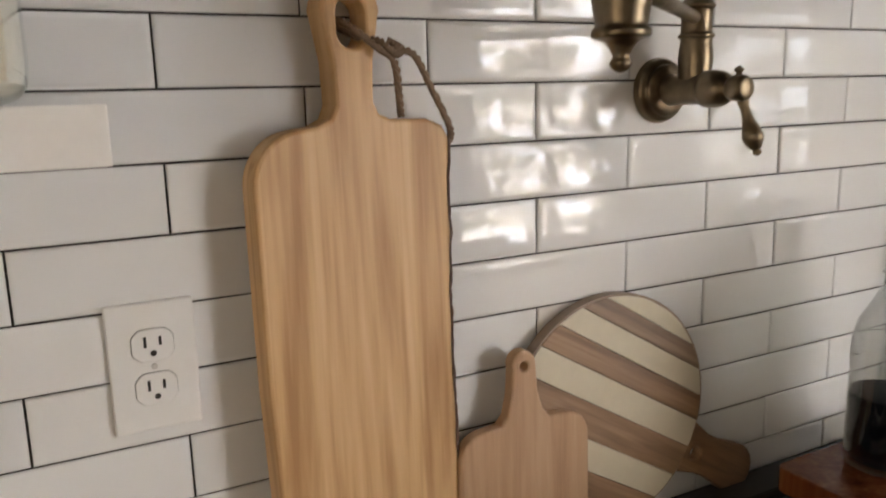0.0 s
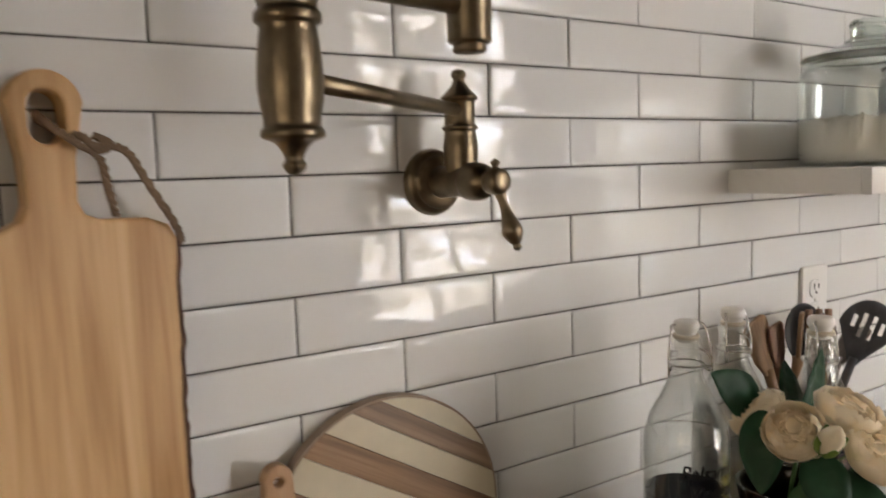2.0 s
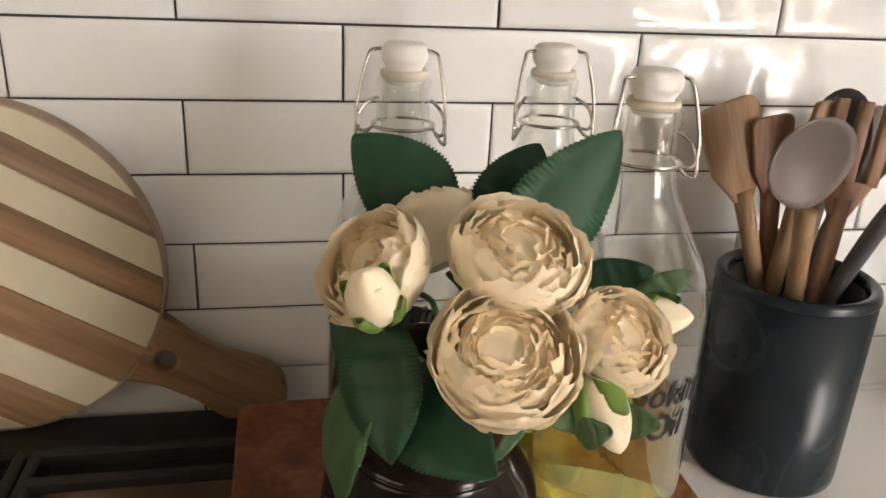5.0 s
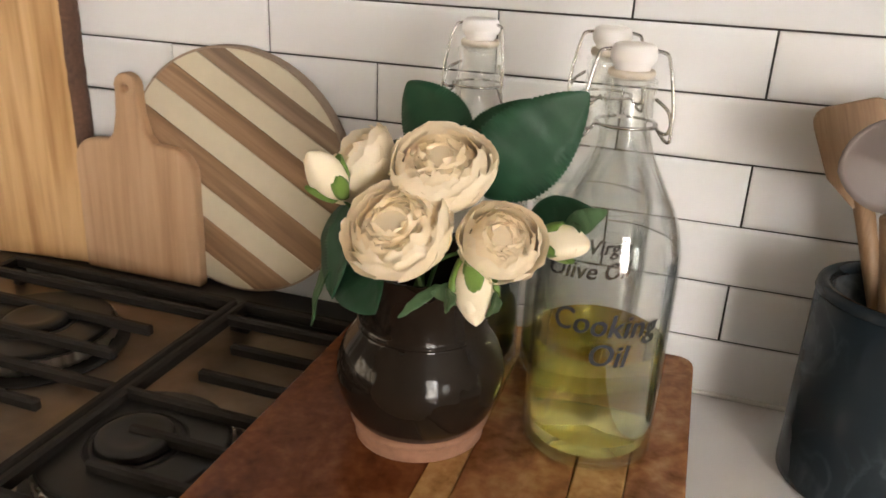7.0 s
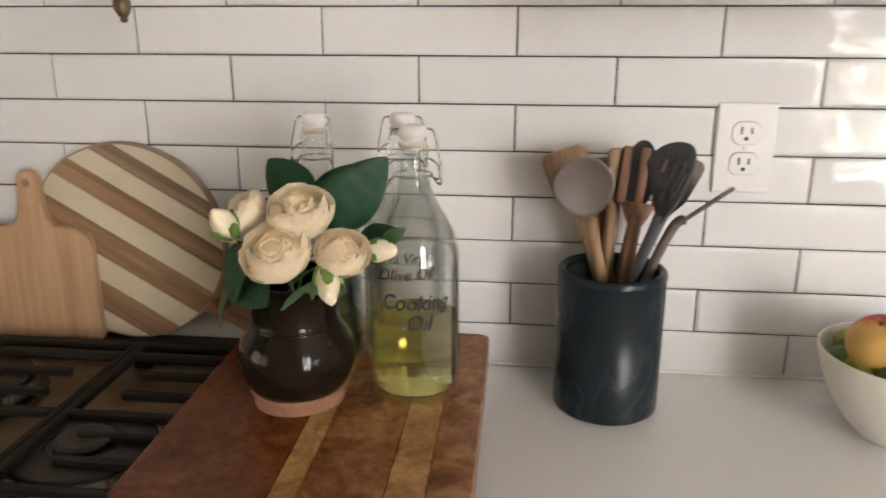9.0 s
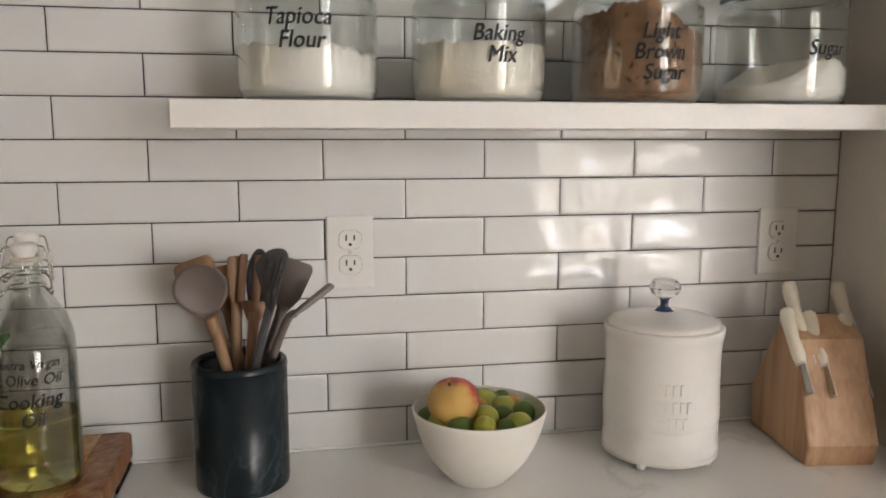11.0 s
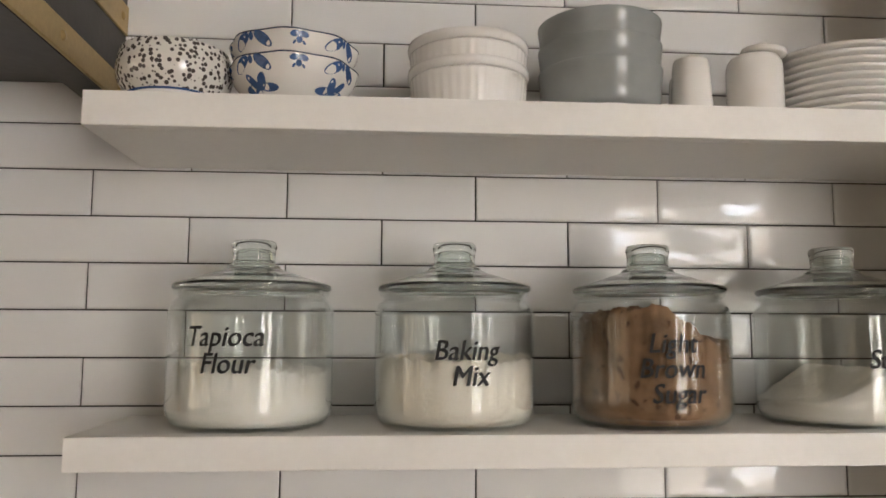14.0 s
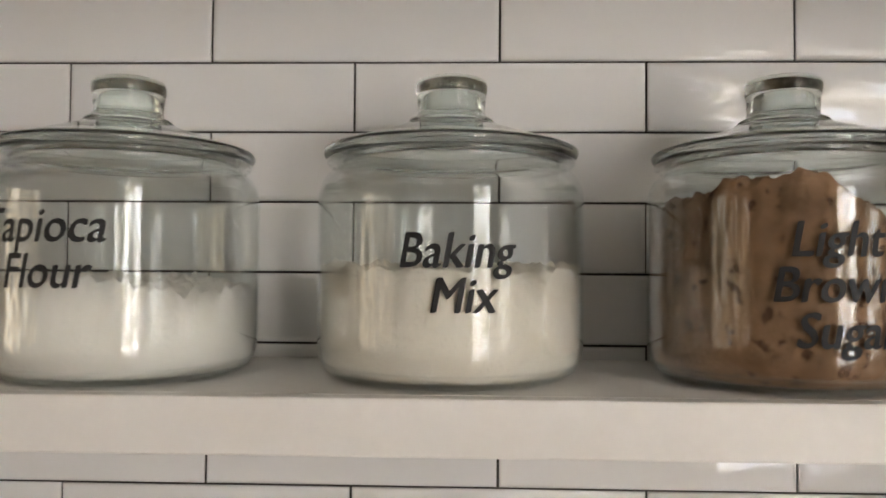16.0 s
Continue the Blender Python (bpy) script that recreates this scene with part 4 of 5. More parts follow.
part("foot", lathe(smooth_profile([(0.0, 0.0), (0.0445, 0.0), (0.0475, 0.003), (0.0482, 0.010), (0.0487, 0.0168), (0.0, 0.0172)], 3), 56, lambda a, z: 1 + 0.012 * math.sin(3 * a + 1)), CLAY, vase, "bare terracotta foot", smooth=True)


def petal(width, height, cup, curl, ruffle, seed):
    """A thin curved petal, its base at the origin, rising along z and bulging towards -y."""
    bm = bmesh.new()
    n, m = 6, 6
    grid = []
    for j in range(m + 1):
        t = j / m
        wdt = width * math.sin(math.pi * (0.18 + 0.62 * t)) ** 0.8
        row = []
        for i in range(n + 1):
            s = i / n * 2 - 1
            lift = (1 - 0.16 * s * s * t)
            rf = ruffle * t * t * noise.noise((s * 2.3 + seed, t * 2.0, seed * 0.7))
            y = -cup * math.sin(math.pi * t * 0.75) + cup * 0.9 * s * s - curl * t ** 4 + rf
            row.append(bm.verts.new((wdt * s, y, height * t * lift + 0.5 * rf)))
        grid.append(row)
    for a, b in zip(grid, grid[1:]):
        for i in range(n):
            bm.faces.new((a[i], a[i + 1], b[i + 1], b[i]))
    return bm


def bloom(seed, size):
    """A full rose: broad cupped outer petals round a crown of small frilled ones."""
    rnd = random.Random(seed)
    heart, outer = bmesh.new(), bmesh.new()
    rings = ((5, 0.0342, 98, 0.0024), (6, 0.0336, 106, 0.0016), (6, 0.0324, 113, 0.0008), (7, 0.0306, 119, 0.0), (7, 0.0286, 124, 0.0), (7, 0.0262, 128, 0.0), (7, 0.0236, 131, 0.0))
    for k, (count, rad, reach, flare) in enumerate(rings):
        for c in range(count):
            mid = 2 * math.pi * (c + rnd.uniform(-0.22, 0.22)) / count + k * 0.63
            half = math.pi / count * rnd.uniform(1.2, 1.65)
            top = radians(reach + rnd.uniform(-8, 7))
            grow = rad * rnd.uniform(0.95, 1.05)
            base = 0.0010 * k + rnd.uniform(-0.001, 0.001)
            sd = rnd.uniform(0, 60)
            bm, grid = bmesh.new(), []
            for j in range(9):
                t = j / 8
                row = []
                for i in range(11):
                    q = i / 10 * 2 - 1
                    th = top * (0.12 + 0.88 * t) * (1 - 0.13 * q * q * t + 0.10 * t * noise.noise((q * 3.1, sd, t)))
                    spread = mid + q * half * (0.45 + 0.55 * math.sin(math.pi * min(1, 0.15 + 0.62 * t)))
                    rr = grow * math.sin(th) * (1 + 0.03 * q * q) + flare * t ** 4 + 0.0022 * t * t * noise.noise((q * 3.4, t * 2, sd + 9))
                    row.append(bm.verts.new((rr * math.cos(spread), rr * math.sin(spread), base + 0.80 * grow * (1 - math.cos(th)))))
                grid.append(row)
            for g0, g1 in zip(grid, grid[1:]):
                for i in range(10):
                    bm.faces.new((g0[i], g0[i + 1], g1[i + 1], g1[i]))
            join(heart if k > 4 else outer, bm)
    crown = lambda r: 0.0365 - 10.0 * r * r
    join(heart, lathe([(0.0, crown(0.0))] + [(r, crown(r)) for r in (0.006, 0.012, 0.018, 0.0225)] + [(0.021, 0.012), (0.0, 0.008)], 26))
    for k in range(20):
        r = 0.0178 * math.sqrt((k + 0.4) / 20)
        a = k * 2.39996 + rnd.uniform(-0.3, 0.3)
        p = petal(rnd.uniform(0.0085, 0.0125), rnd.uniform(0.0085, 0.0110), 0.0042, rnd.uniform(0.0, 0.003), 0.0042, rnd.uniform(0, 50))
        m = Matrix.Translation((r * math.cos(a), r * math.sin(a), crown(r) - 0.0062)) @ Matrix.Rotation(a + math.pi / 2 + rnd.uniform(-0.6, 0.6), 4, "Z") @ Matrix.Rotation(rnd.uniform(0.0, 0.25) - 12.0 * r, 4, "X")
        join(heart, p, m)
    for b in (heart, outer):
        bmesh.ops.scale(b, vec=(size, size, size), verts=b.verts)
    return heart, outer


def thicken(ob, d):
    s = ob.modifiers.new("thickness", "SOLIDIFY")
    s.thickness = d


MOUTH = Vector((-0.474, -0.280, TOP + 0.10))


def facing(at, to):
    """A pose at a place whose z axis points along a direction."""
    return Matrix.Translation(at) @ Vector(to).to_track_quat("Z", "Y").to_matrix().to_4x4()


def leaf_mesh(length, width, seed, bend=0.25, teeth=26):
    bm = bmesh.new()
    n = 64
    mid, lft, rgt, ml, mr = [], [], [], [], []
    for i in range(n + 1):
        t = i / n
        w = width * 0.5 * math.sin(math.pi * min(1, t ** 0.8 * 0.985 + 0.012)) ** 0.75
        saw = 1 + 0.034 * ((i % 2) * 2 - 1) * (0.1 < t < 0.95)
        z = -bend * length * t * t + 0.0015 * noise.noise((seed, t * 5, 0))
        fold = 0.16 * w
        mid.append(bm.verts.new((0, length * t, z)))
        ml.append(bm.verts.new((-w * 0.5, length * t, z + fold * 0.75 + 0.002 * noise.noise((seed, t * 8, 2)))))
        mr.append(bm.verts.new((w * 0.5, length * t, z + fold * 0.75 + 0.002 * noise.noise((seed, t * 8, 4)))))
        lft.append(bm.verts.new((-w * saw, length * t, z + fold)))
        rgt.append(bm.verts.new((w * saw, length * t, z + fold)))
    for i in range(n):
        for a, b in ((lft, ml), (ml, mid), (mid, mr), (mr, rgt)):
            bm.faces.new((a[i], b[i], b[i + 1], a[i + 1]))
    return bm


def leaf_pose(base, tip, normal):
    y = (Vector(tip) - Vector(base)).normalized()
    z = Vector(normal)
    z = (z - y * z.dot(y)).normalized()
    x = y.cross(z)
    m = Matrix((x, y, z)).transposed().to_4x4()
    m.translation = base
    return m


def add_leaf(parent, base, tip, normal, width, seed, material=None, bend=0.12):
    length = (Vector(tip) - Vector(base)).length
    o = part("leaf", leaf_mesh(length, width, seed, bend), material or LEAF, parent, smooth=True, at=leaf_pose(base, tip, normal))
    thicken(o, 0.0006)
    return o


def rose(seed, centre, axis, size, leaves=()):
    r = thing("rose", pose(0, 0, 0), "peach silk rose with layered petals in the vase", "flower", "roses in the vase")
    heart, outer = bloom(seed, size)
    m = facing(centre, axis)
    a = part("outer_petals", outer, PETAL, r, smooth=True, at=m)
    b = part("inner_petals", heart, PETALIN, r, "deeper peach inner petals", smooth=True, at=m)
    c, ax = Vector(centre), Vector(axis).normalized()
    part("stem", tube(curve_points([c - ax * 0.004, c - ax * 0.03, MOUTH + Vector((0, 0, 0.0)), MOUTH - Vector((0, 0, 0.06))], 6), 0.0016, 7), STEM, r, smooth=True)
    for base, tip, normal, width in leaves:
        add_leaf(r, base, tip, normal, width, seed + width * 100)
    return r


rose(11, (-0.449, -0.318, 1.203), (0.05, -0.45, 0.88), 0.91, [((-0.442, -0.272, 1.195), (-0.374, -0.270, 1.264), (0.35, -0.9, 0.15), 0.060), ((-0.446, -0.262, 1.20), (-0.412, -0.245, 1.255), (0.2, -0.9, 0.4), 0.05)])
rose(23, (-0.460, -0.351, 1.175), (-0.05, -0.58, 0.80), 0.91, [((-0.503, -0.325, 1.162), (-0.472, -0.388, 1.154), (-0.5, -0.5, 0.6), 0.046)])
rose(37, (-0.408, -0.338, 1.178), (0.25, -0.62, 0.72), 0.71, [((-0.402, -0.285, 1.18), (-0.362, -0.292, 1.2), (0.2, -0.7, 0.6), 0.03)])
rose(41, (-0.497, -0.303, 1.199), (-0.66, -0.35, 0.66), 0.82, [((-0.462, -0.238, 1.205), (-0.514, -0.226, 1.255), (-0.3, -0.8, 0.5), 0.052), ((-0.508, -0.325, 1.195), (-0.512, -0.362, 1.142), (-0.55, -0.8, -0.1), 0.045), ((-0.500, -0.268, 1.222), (-0.532, -0.290, 1.150), (-0.75, -0.5, 0.3), 0.044)])
rose(59, (-0.468, -0.262, 1.192), (-0.35, 0.6, 0.7), 0.9)


def rosebud(seed, centre, axis, size):
    b = thing("rose_bud", pose(0, 0, 0), "closed cream rose bud with green sepals", "flower", "rose buds in the vase")
    m = facing(centre, axis)
    core = lathe(smooth_profile([(0.0, -0.002), (0.007, 0.001), (0.0118, 0.010), (0.0105, 0.022), (0.005, 0.033), (0.0, 0.037)], 4), 20, lambda a, z: 1 + 0.06 * math.sin(3 * a + z * 160))
    bmesh.ops.scale(core, vec=(size,) * 3, verts=core.verts)
    part("petals", core, BUDPETAL, b, smooth=True, at=m)
    for k in range(3):
        p = petal(0.010 * size, 0.031 * size, 0.005 * size, 0.0, 0.002, seed + k)
        o = part("petal", p, BUDPETAL, b, smooth=True, at=m @ Matrix.Rotation(k * 2.1 + seed, 4, "Z") @ Matrix.Translation((0, -0.006 * size, 0.0)) @ Matrix.Rotation(-0.08, 4, "X"))
        thicken(o, 0.0005)
    for k in range(4):
        p = petal(0.0062 * size, 0.024 * size, 0.004 * size, 0.001, 0.002, seed + 9 + k)
        o = part("sepal", p, LEAFLIGHT, b, smooth=True, at=m @ Matrix.Rotation(k * 1.57 + seed, 4, "Z") @ Matrix.Translation((0, -0.0085 * size, -0.003)) @ Matrix.Rotation(0.12, 4, "X"))
        thicken(o, 0.0005)
    c, ax = Vector(centre), Vector(axis).normalized()
    part("stem", tube(curve_points([c, c - ax * 0.02, MOUTH + Vector((0, -0.01, 0.03)), MOUTH - Vector((0, 0, 0.05))], 6), 0.0013, 7), STEM, b, smooth=True)
    return b


rosebud(3, (-0.511, -0.340, 1.204), (-0.25, -0.55, 0.75), 0.98)
rosebud(5, (-0.385, -0.312, 1.182), (0.85, -0.45, 0.2), 0.92)
rosebud(8, (-0.418, -0.356, 1.178), (0.25, -0.5, -0.75), 1.0)
sprig = thing("green_sprig", pose(0, 0, 0), "thin green sprig with small round leaves", "foliage", "sprigs in the vase")
for base, tip, w_ in (((-0.405, -0.362, 1.156), (-0.396, -0.380, 1.166), 0.015), ((-0.428, -0.372, 1.158), (-0.420, -0.386, 1.168), 0.014), ((-0.415, -0.36, 1.16), (-0.437, -0.372, 1.163), 0.014),
                     ((-0.375, -0.30, 1.185), (-0.352, -0.312, 1.206), 0.016), ((-0.372, -0.305, 1.185), (-0.365, -0.325, 1.198), 0.012)):
    add_leaf(sprig, base, tip, (0.1, -0.8, 0.5), w_, 3, SPRIG)
add_leaf(sprig, (-0.44, -0.345, 1.155), (-0.462, -0.362, 1.138), (-0.3, -0.8, 0.4), 0.008, 7, SPRIG)
add_leaf(sprig, (-0.516, -0.322, 1.165), (-0.535, -0.348, 1.112), (-0.86, -0.5, 0.1), 0.036, 12, LEAFMID)
part("stem", tube(curve_points([(-0.375, -0.30, 1.19), (-0.40, -0.32, 1.16), (-0.43, -0.31, 1.14), (-0.474, -0.28, 1.06)], 6), 0.001, 6), STEM, sprig)


# ---------- things on the counter ----------
def crock():
    c = thing("utensil_crock", pose(-0.127, -0.097, COUNTER + 0.0004), "dark blue-black marble utensil crock", "utensil holder")
    part("body", lathe([(0.0, 0.0), (0.062, 0.0), (0.0655, 0.003), (0.066, 0.01), (0.066, 0.1755), (0.0555, 0.1755), (0.0555, 0.014), (0.0, 0.012)], 64), MARBLE, c, smooth=True)
    part("rim", lathe(smooth_profile([(0.0555, 0.1757), (0.0662, 0.1757), (0.0666, 0.179), (0.0655, 0.183), (0.062, 0.185), (0.057, 0.183), (0.0552, 0.179), (0.0555, 0.1757)], 3), 64), MARBLE, c, "polished rounded rim", smooth=True)
    return c


crock()
CX, CY, CZ = -0.127, -0.097, COUNTER


def utensil(name, label, foot, head, shape, material, handle, roll, neck=0.062, group="utensils in the crock"):
    """foot rests in the crock, head is the middle of the working end; shape gives its outline."""
    f, h = Vector(foot), Vector(head)
    d = (h - f).normalized()
    side = Vector((0, -1, 0))
    side = (side - d * side.dot(d)).normalized()
    m = Matrix((side.cross(d) * -1, side * -1, d)).transposed().to_4x4()
    m.translation = h
    m = m @ Matrix.Rotation(radians(roll), 4, "Z")
    u = thing(name, pose(0, 0, 0), label, "utensil", group)
    part("head", shape(), material, u, smooth=True, at=m)
    end = h - d * neck
    part("handle", tube([f, f + (end - f) * 0.5, end, h - d * neck * 0.55], [0.0072, 0.0075, 0.0078, 0.0085], 14), handle, u, smooth=True)
    return u


def spoon_bowl(rx, rz, deep, thick=0.0026):
    def make():
        bm = bmesh.new()
        n, k = 28, 7
        front, back = [], []
        for lay, store in ((0, front), (1, back)):
            centre = bm.verts.new((0, deep if lay == 0 else deep + thick, 0))
            store.append([centre])
            for j in range(1, k + 1):
                t = j / k
                ring = []
                for i in range(n):
                    a = 2 * math.pi * i / n
                    taper = 1 - 0.18 * max(0, -math.sin(a))
                    ring.append(bm.verts.new((rx * t * math.cos(a) * taper, deep * (1 - t * t) + (thick * (1 - 0.3 * t) if lay else 0), rz * t * math.sin(a))))
                store.append(ring)
        for store in (front, back):
            for i in range(n):
                bm.faces.new((store[0][0], store[1][i], store[1][(i + 1) % n]))
            for a, b in zip(store[1:], store[2:]):
                for i in range(n):
                    bm.faces.new((a[i], b[i], b[(i + 1) % n], a[(i + 1) % n]))
        for i in range(n):
            bm.faces.new((front[-1][i], back[-1][i], back[-1][(i + 1) % n], front[-1][(i + 1) % n]))
        return bm
    return make


def paddle(wide, tall_, thick=0.005, slots=0):
    def make():
        o = [(-wide * 0.3, -tall_), (-wide * 0.85, -tall_ * 0.4), (-wide, tall_ * 0.5)] + arc(-wide * 0.6, tall_ * 0.62, wide * 0.4, 180, 90, 4) + arc(wide * 0.6, tall_ * 0.62, wide * 0.4, 90, 0, 4) + [(wide, tall_ * 0.5), (wide * 0.85, -tall_ * 0.4), (wide * 0.3, -tall_)]
        if not slots:
            return slab(o, -thick / 2, thick / 2, 0.0012, 1)
        bm = slab([(x * 0.999, z) for x, z in o if z < -tall_ * 0.3] + [], -thick / 2, thick / 2)
        step_ = 2 * wide / (slots * 2 + 1)
        for i in range(0, slots * 2 + 1, 2):
            box(-wide + i * step_, -wide + (i + 1) * step_, -thick / 2, thick / 2, -tall_ * 0.45, tall_, 0.001, 1, bm=bm)
        return bm
    return make


def slotted_head():
    o = arc(0, 0.0, 0.031, 0, 180, 16)
    o = [(x * 1.18, z * 1.4 if z > 0 else z) for x, z in o] + [(-0.026, -0.018), (-0.012, -0.042), (-0.006, -0.055), (0.006, -0.055), (0.012, -0.042), (0.026, -0.018)]
    bm = bmesh.new()
    hole_loops = [[(cx - 0.0028, -lo), (cx + 0.0028, -lo), (cx + 0.0028, hi), (cx - 0.0028, hi)] for cx, lo, hi in ((-0.0185, 0.002, 0.016), (-0.0065, 0.014, 0.022), (0.0065, 0.014, 0.022), (0.0185, 0.002, 0.016))]
    loops = []
    for y in (-0.0018, 0.0018):
        loops.append([[bm.verts.new((x, y, z)) for x, z in lp] for lp in [o] + hole_loops])
    for pair in loops:
        es = []
        for lp in pair:
            es += [bm.edges.new((lp[i], lp[(i + 1) % len(lp)])) for i in range(len(lp))]
        bmesh.ops.triangle_fill(bm, use_beauty=True, edges=es)
    for k in range(len(loops[0])):
        a, b = loops[0][k], loops[1][k]
        for i in range(len(a)):
            j = (i + 1) % len(a)
            bm.faces.new((a[i], a[j], b[j], b[i]))
    for v_ in bm.verts:
        v_.co.y += 9.0 * (v_.co.x ** 2) * -1 - 0.004 * math.cos(v_.co.z * 40)
    return bm


utensil("mixing_spoon", "taupe silicone spoon with wooden handle in the crock", (CX + 0.02, CY + 0.01, CZ + 0.03), (-0.170, -0.142, 1.213), spoon_bowl(0.036, 0.038, 0.012), TAUPE, SPOONWOOD, 0, 0.075)
utensil("wooden_turner", "flat tan wooden turner standing in the crock", (CX + 0.03, CY + 0.02, CZ + 0.03), (-0.180, -0.052, 1.203), paddle(0.029, 0.047, 0.007), SPOONWOOD, SPOONWOOD, 6, 0.07)
utensil("silicone_turner", "taupe silicone turner standing in the crock", (CX - 0.02, CY + 0.03, CZ + 0.03), (-0.052, -0.060, 1.203), paddle(0.023, 0.043, 0.005), TAUPE, TAUPE, -6, 0.06)
def aimed(at, up, face):
    """A pose whose z axis runs along up and whose -y side looks along face."""
    z = Vector(up).normalized()
    y = Vector(face) * -1
    y = (y - z * y.dot(z)).normalized()
    m = Matrix((y.cross(z), y, z)).transposed().to_4x4()
    m.translation = at
    return m


slotted = thing("slotted_spoon", pose(0, 0, 0), "charcoal silicone slotted spoon standing in the crock", "utensil", "utensils in the crock")
sm = aimed((-0.070, -0.148, 1.226), (0.26, -0.24, 0.94), (-0.86, -0.47, 0.2))
part("head", slotted_head(), CHARCOAL, slotted, "charcoal head with four slots", smooth=True, at=sm)
part("handle", tube(curve_points([sm @ Vector((0, 0, -0.045)), sm @ Vector((0, 0, -0.06)), (-0.104, -0.118, 1.10), (-0.124, -0.10, 1.02), (-0.142, -0.092, 0.945)], 5), 0.0062, 14), CHARCOAL, slotted, smooth=True)
turner = thing("flat_spatula", pose(0, 0, 0), "grey silicone turner leaning out of the crock", "utensil", "utensils in the crock")
tm = aimed((-0.022, -0.098, 1.186), (0.80, 0.02, 0.60), (-0.5, 0.3, 0.81))
part("head", paddle(0.026, 0.040, 0.005)(), TAUPE, turner, at=tm)
part("handle", tube(curve_points([tm @ Vector((0, 0, -0.03)), tm @ Vector((0, 0, -0.046)), (-0.082, -0.095, 1.10), (-0.108, -0.094, 1.02), (-0.13, -0.092, 0.945)], 5), 0.006, 14), TAUPE, turner, smooth=True)
serving = thing("serving_spoon", pose(0, 0, 0), "dark silicone spoon standing in the crock", "utensil", "utensils in the crock")
vm = aimed((-0.100, -0.070, 1.212), (0.12, 0.05, 0.98), (-0.75, -0.6, 0.2))
part("head", spoon_bowl(0.027, 0.046, 0.011)(), CHARCOAL, serving, smooth=True, at=vm)
part("handle", tube([vm @ Vector((0, 0.006, -0.04)), (-0.112, -0.078, 1.11), (-0.135, -0.09, 0.945)], 0.006, 14), TAUPE, serving, smooth=True)
utensil("wooden_fork", "brown wooden fork standing in the crock", (CX + 0.0, CY - 0.02, CZ + 0.03), (-0.100, -0.095, 1.205), paddle(0.026, 0.047, 0.007, 2), REDWOOD, REDWOOD, -8, 0.06)
utensil("wooden_spatula", "tan wooden spatula standing in the crock", (CX - 0.01, CY + 0.03, CZ + 0.03), (-0.128, -0.082, 1.215), paddle(0.013, 0.048, 0.006), SPOONWOOD, SPOONWOOD, 25, 0.06)
utensil("wooden_paddle", "dark wooden paddle standing in the crock", (CX + 0.02, CY + 0.035, CZ + 0.03), (-0.148, -0.058, 1.20), paddle(0.02, 0.04, 0.005), REDWOOD, REDWOOD, 5, 0.06)

# fruit bowl
bowl = thing("fruit_bowl", pose(0.212, -0.144, COUNTER + 0.0004), "white ceramic bowl heaped with limes and a peach", "bowl")
prof = smooth_profile([(0.0, 0.0), (0.036, 0.0), (0.043, 0.003), (0.066, 0.028), (0.084, 0.06), (0.0945, 0.092), (0.0975, 0.106), (0.096, 0.108), (0.094, 0.106), (0.0905, 0.09), (0.080, 0.06), (0.062, 0.032), (0.04, 0.008), (0.0, 0.006)], 3)
part("body", lathe(prof, 64), MATTEWHITE, bowl, smooth=True)


def fruit(name, label, category, x, y, z, r, material, group, squash=0.92, dimple=0.0, tilt=(0, 0)):
    n = 14
    pr = []
    for i in range(n + 1):
        a = -math.pi / 2 + math.pi * i / n
        rr = r * math.cos(a)
        pr.append((max(0.0, rr) if 0 < i < n else 0.0, r * squash * math.sin(a) - dimple * r * math.exp(-((rr / r) * 4) ** 2) * (1 if i > n / 2 else 0)))
    return whole(name, lathe(pr, 24), material, label, category, at=pose(x, y, z, tilt[0], tilt[1], 0), smooth=True, group=group)


peach = thing("peach", pose(0.170, -0.164, 1.043, 10, -15, 0), "ripe yellow and red peach on top of the fruit", "fruit")
part("skin", lathe(smooth_profile([(0.0, -0.033), (0.012, -0.0325), (0.027, -0.024), (0.0365, 0.0), (0.0335, 0.018), (0.020, 0.0305), (0.008, 0.032), (0.0, 0.028)], 4), 36, lambda a, z: 1 - 0.05 * math.exp(-((a - 4.3) / 0.22) ** 2)), PEACH, peach, "yellow skin with a red blush", smooth=True)
part("stalk", tube([(0, 0, 0.026), (0.001, 0, 0.033)], 0.0016, 8), PEACHSTEM, peach)
rnd = random.Random(5)
fruits = [(-0.072, -0.028, 0), (-0.045, -0.064, 1), (-0.01, -0.077, 0), (0.03, -0.072, 1), (0.062, -0.045, 0), (0.078, -0.005, 1), (0.068, 0.034, 0), (0.035, -0.028, 1), (0.002, -0.036, 0), (0.045, 0.012, 0), (0.03, 0.05, 1), (-0.002, 0.012, 1), (-0.03, 0.06, 0), (0.01, 0.078, 0), (-0.07, 0.03, 1), (-0.055, 0.055, 0), (0.055, 0.06, 1), (-0.085, 0.0, 1), (0.05, -0.066, 0), (-0.03, -0.02, 1), (0.018, 0.032, 0), (0.085, 0.022, 0)]
kinds = ((LIME, "yellow-green lime in the bowl"), (LIMEDARK, "dark green lime in the bowl"), (LIMERIPE, "ripe orange-tinged lime in the bowl"))
for n_, (dx, dy, green) in enumerate(fruits):
    edge = math.hypot(dx, dy)
    mtl, words = kinds[2 if n_ in (4, 6, 11) else green]
    fruit("lime", words, "fruit", 0.212 + dx * 0.85, -0.144 + dy * 0.85, COUNTER + 0.092 + 0.016 * (1 - edge / 0.09) + rnd.uniform(-0.003, 0.003), rnd.uniform(0.0155, 0.0200), mtl, "limes in the bowl", 1.1, 0.0, (rnd.uniform(0, 180), rnd.uniform(0, 180)))
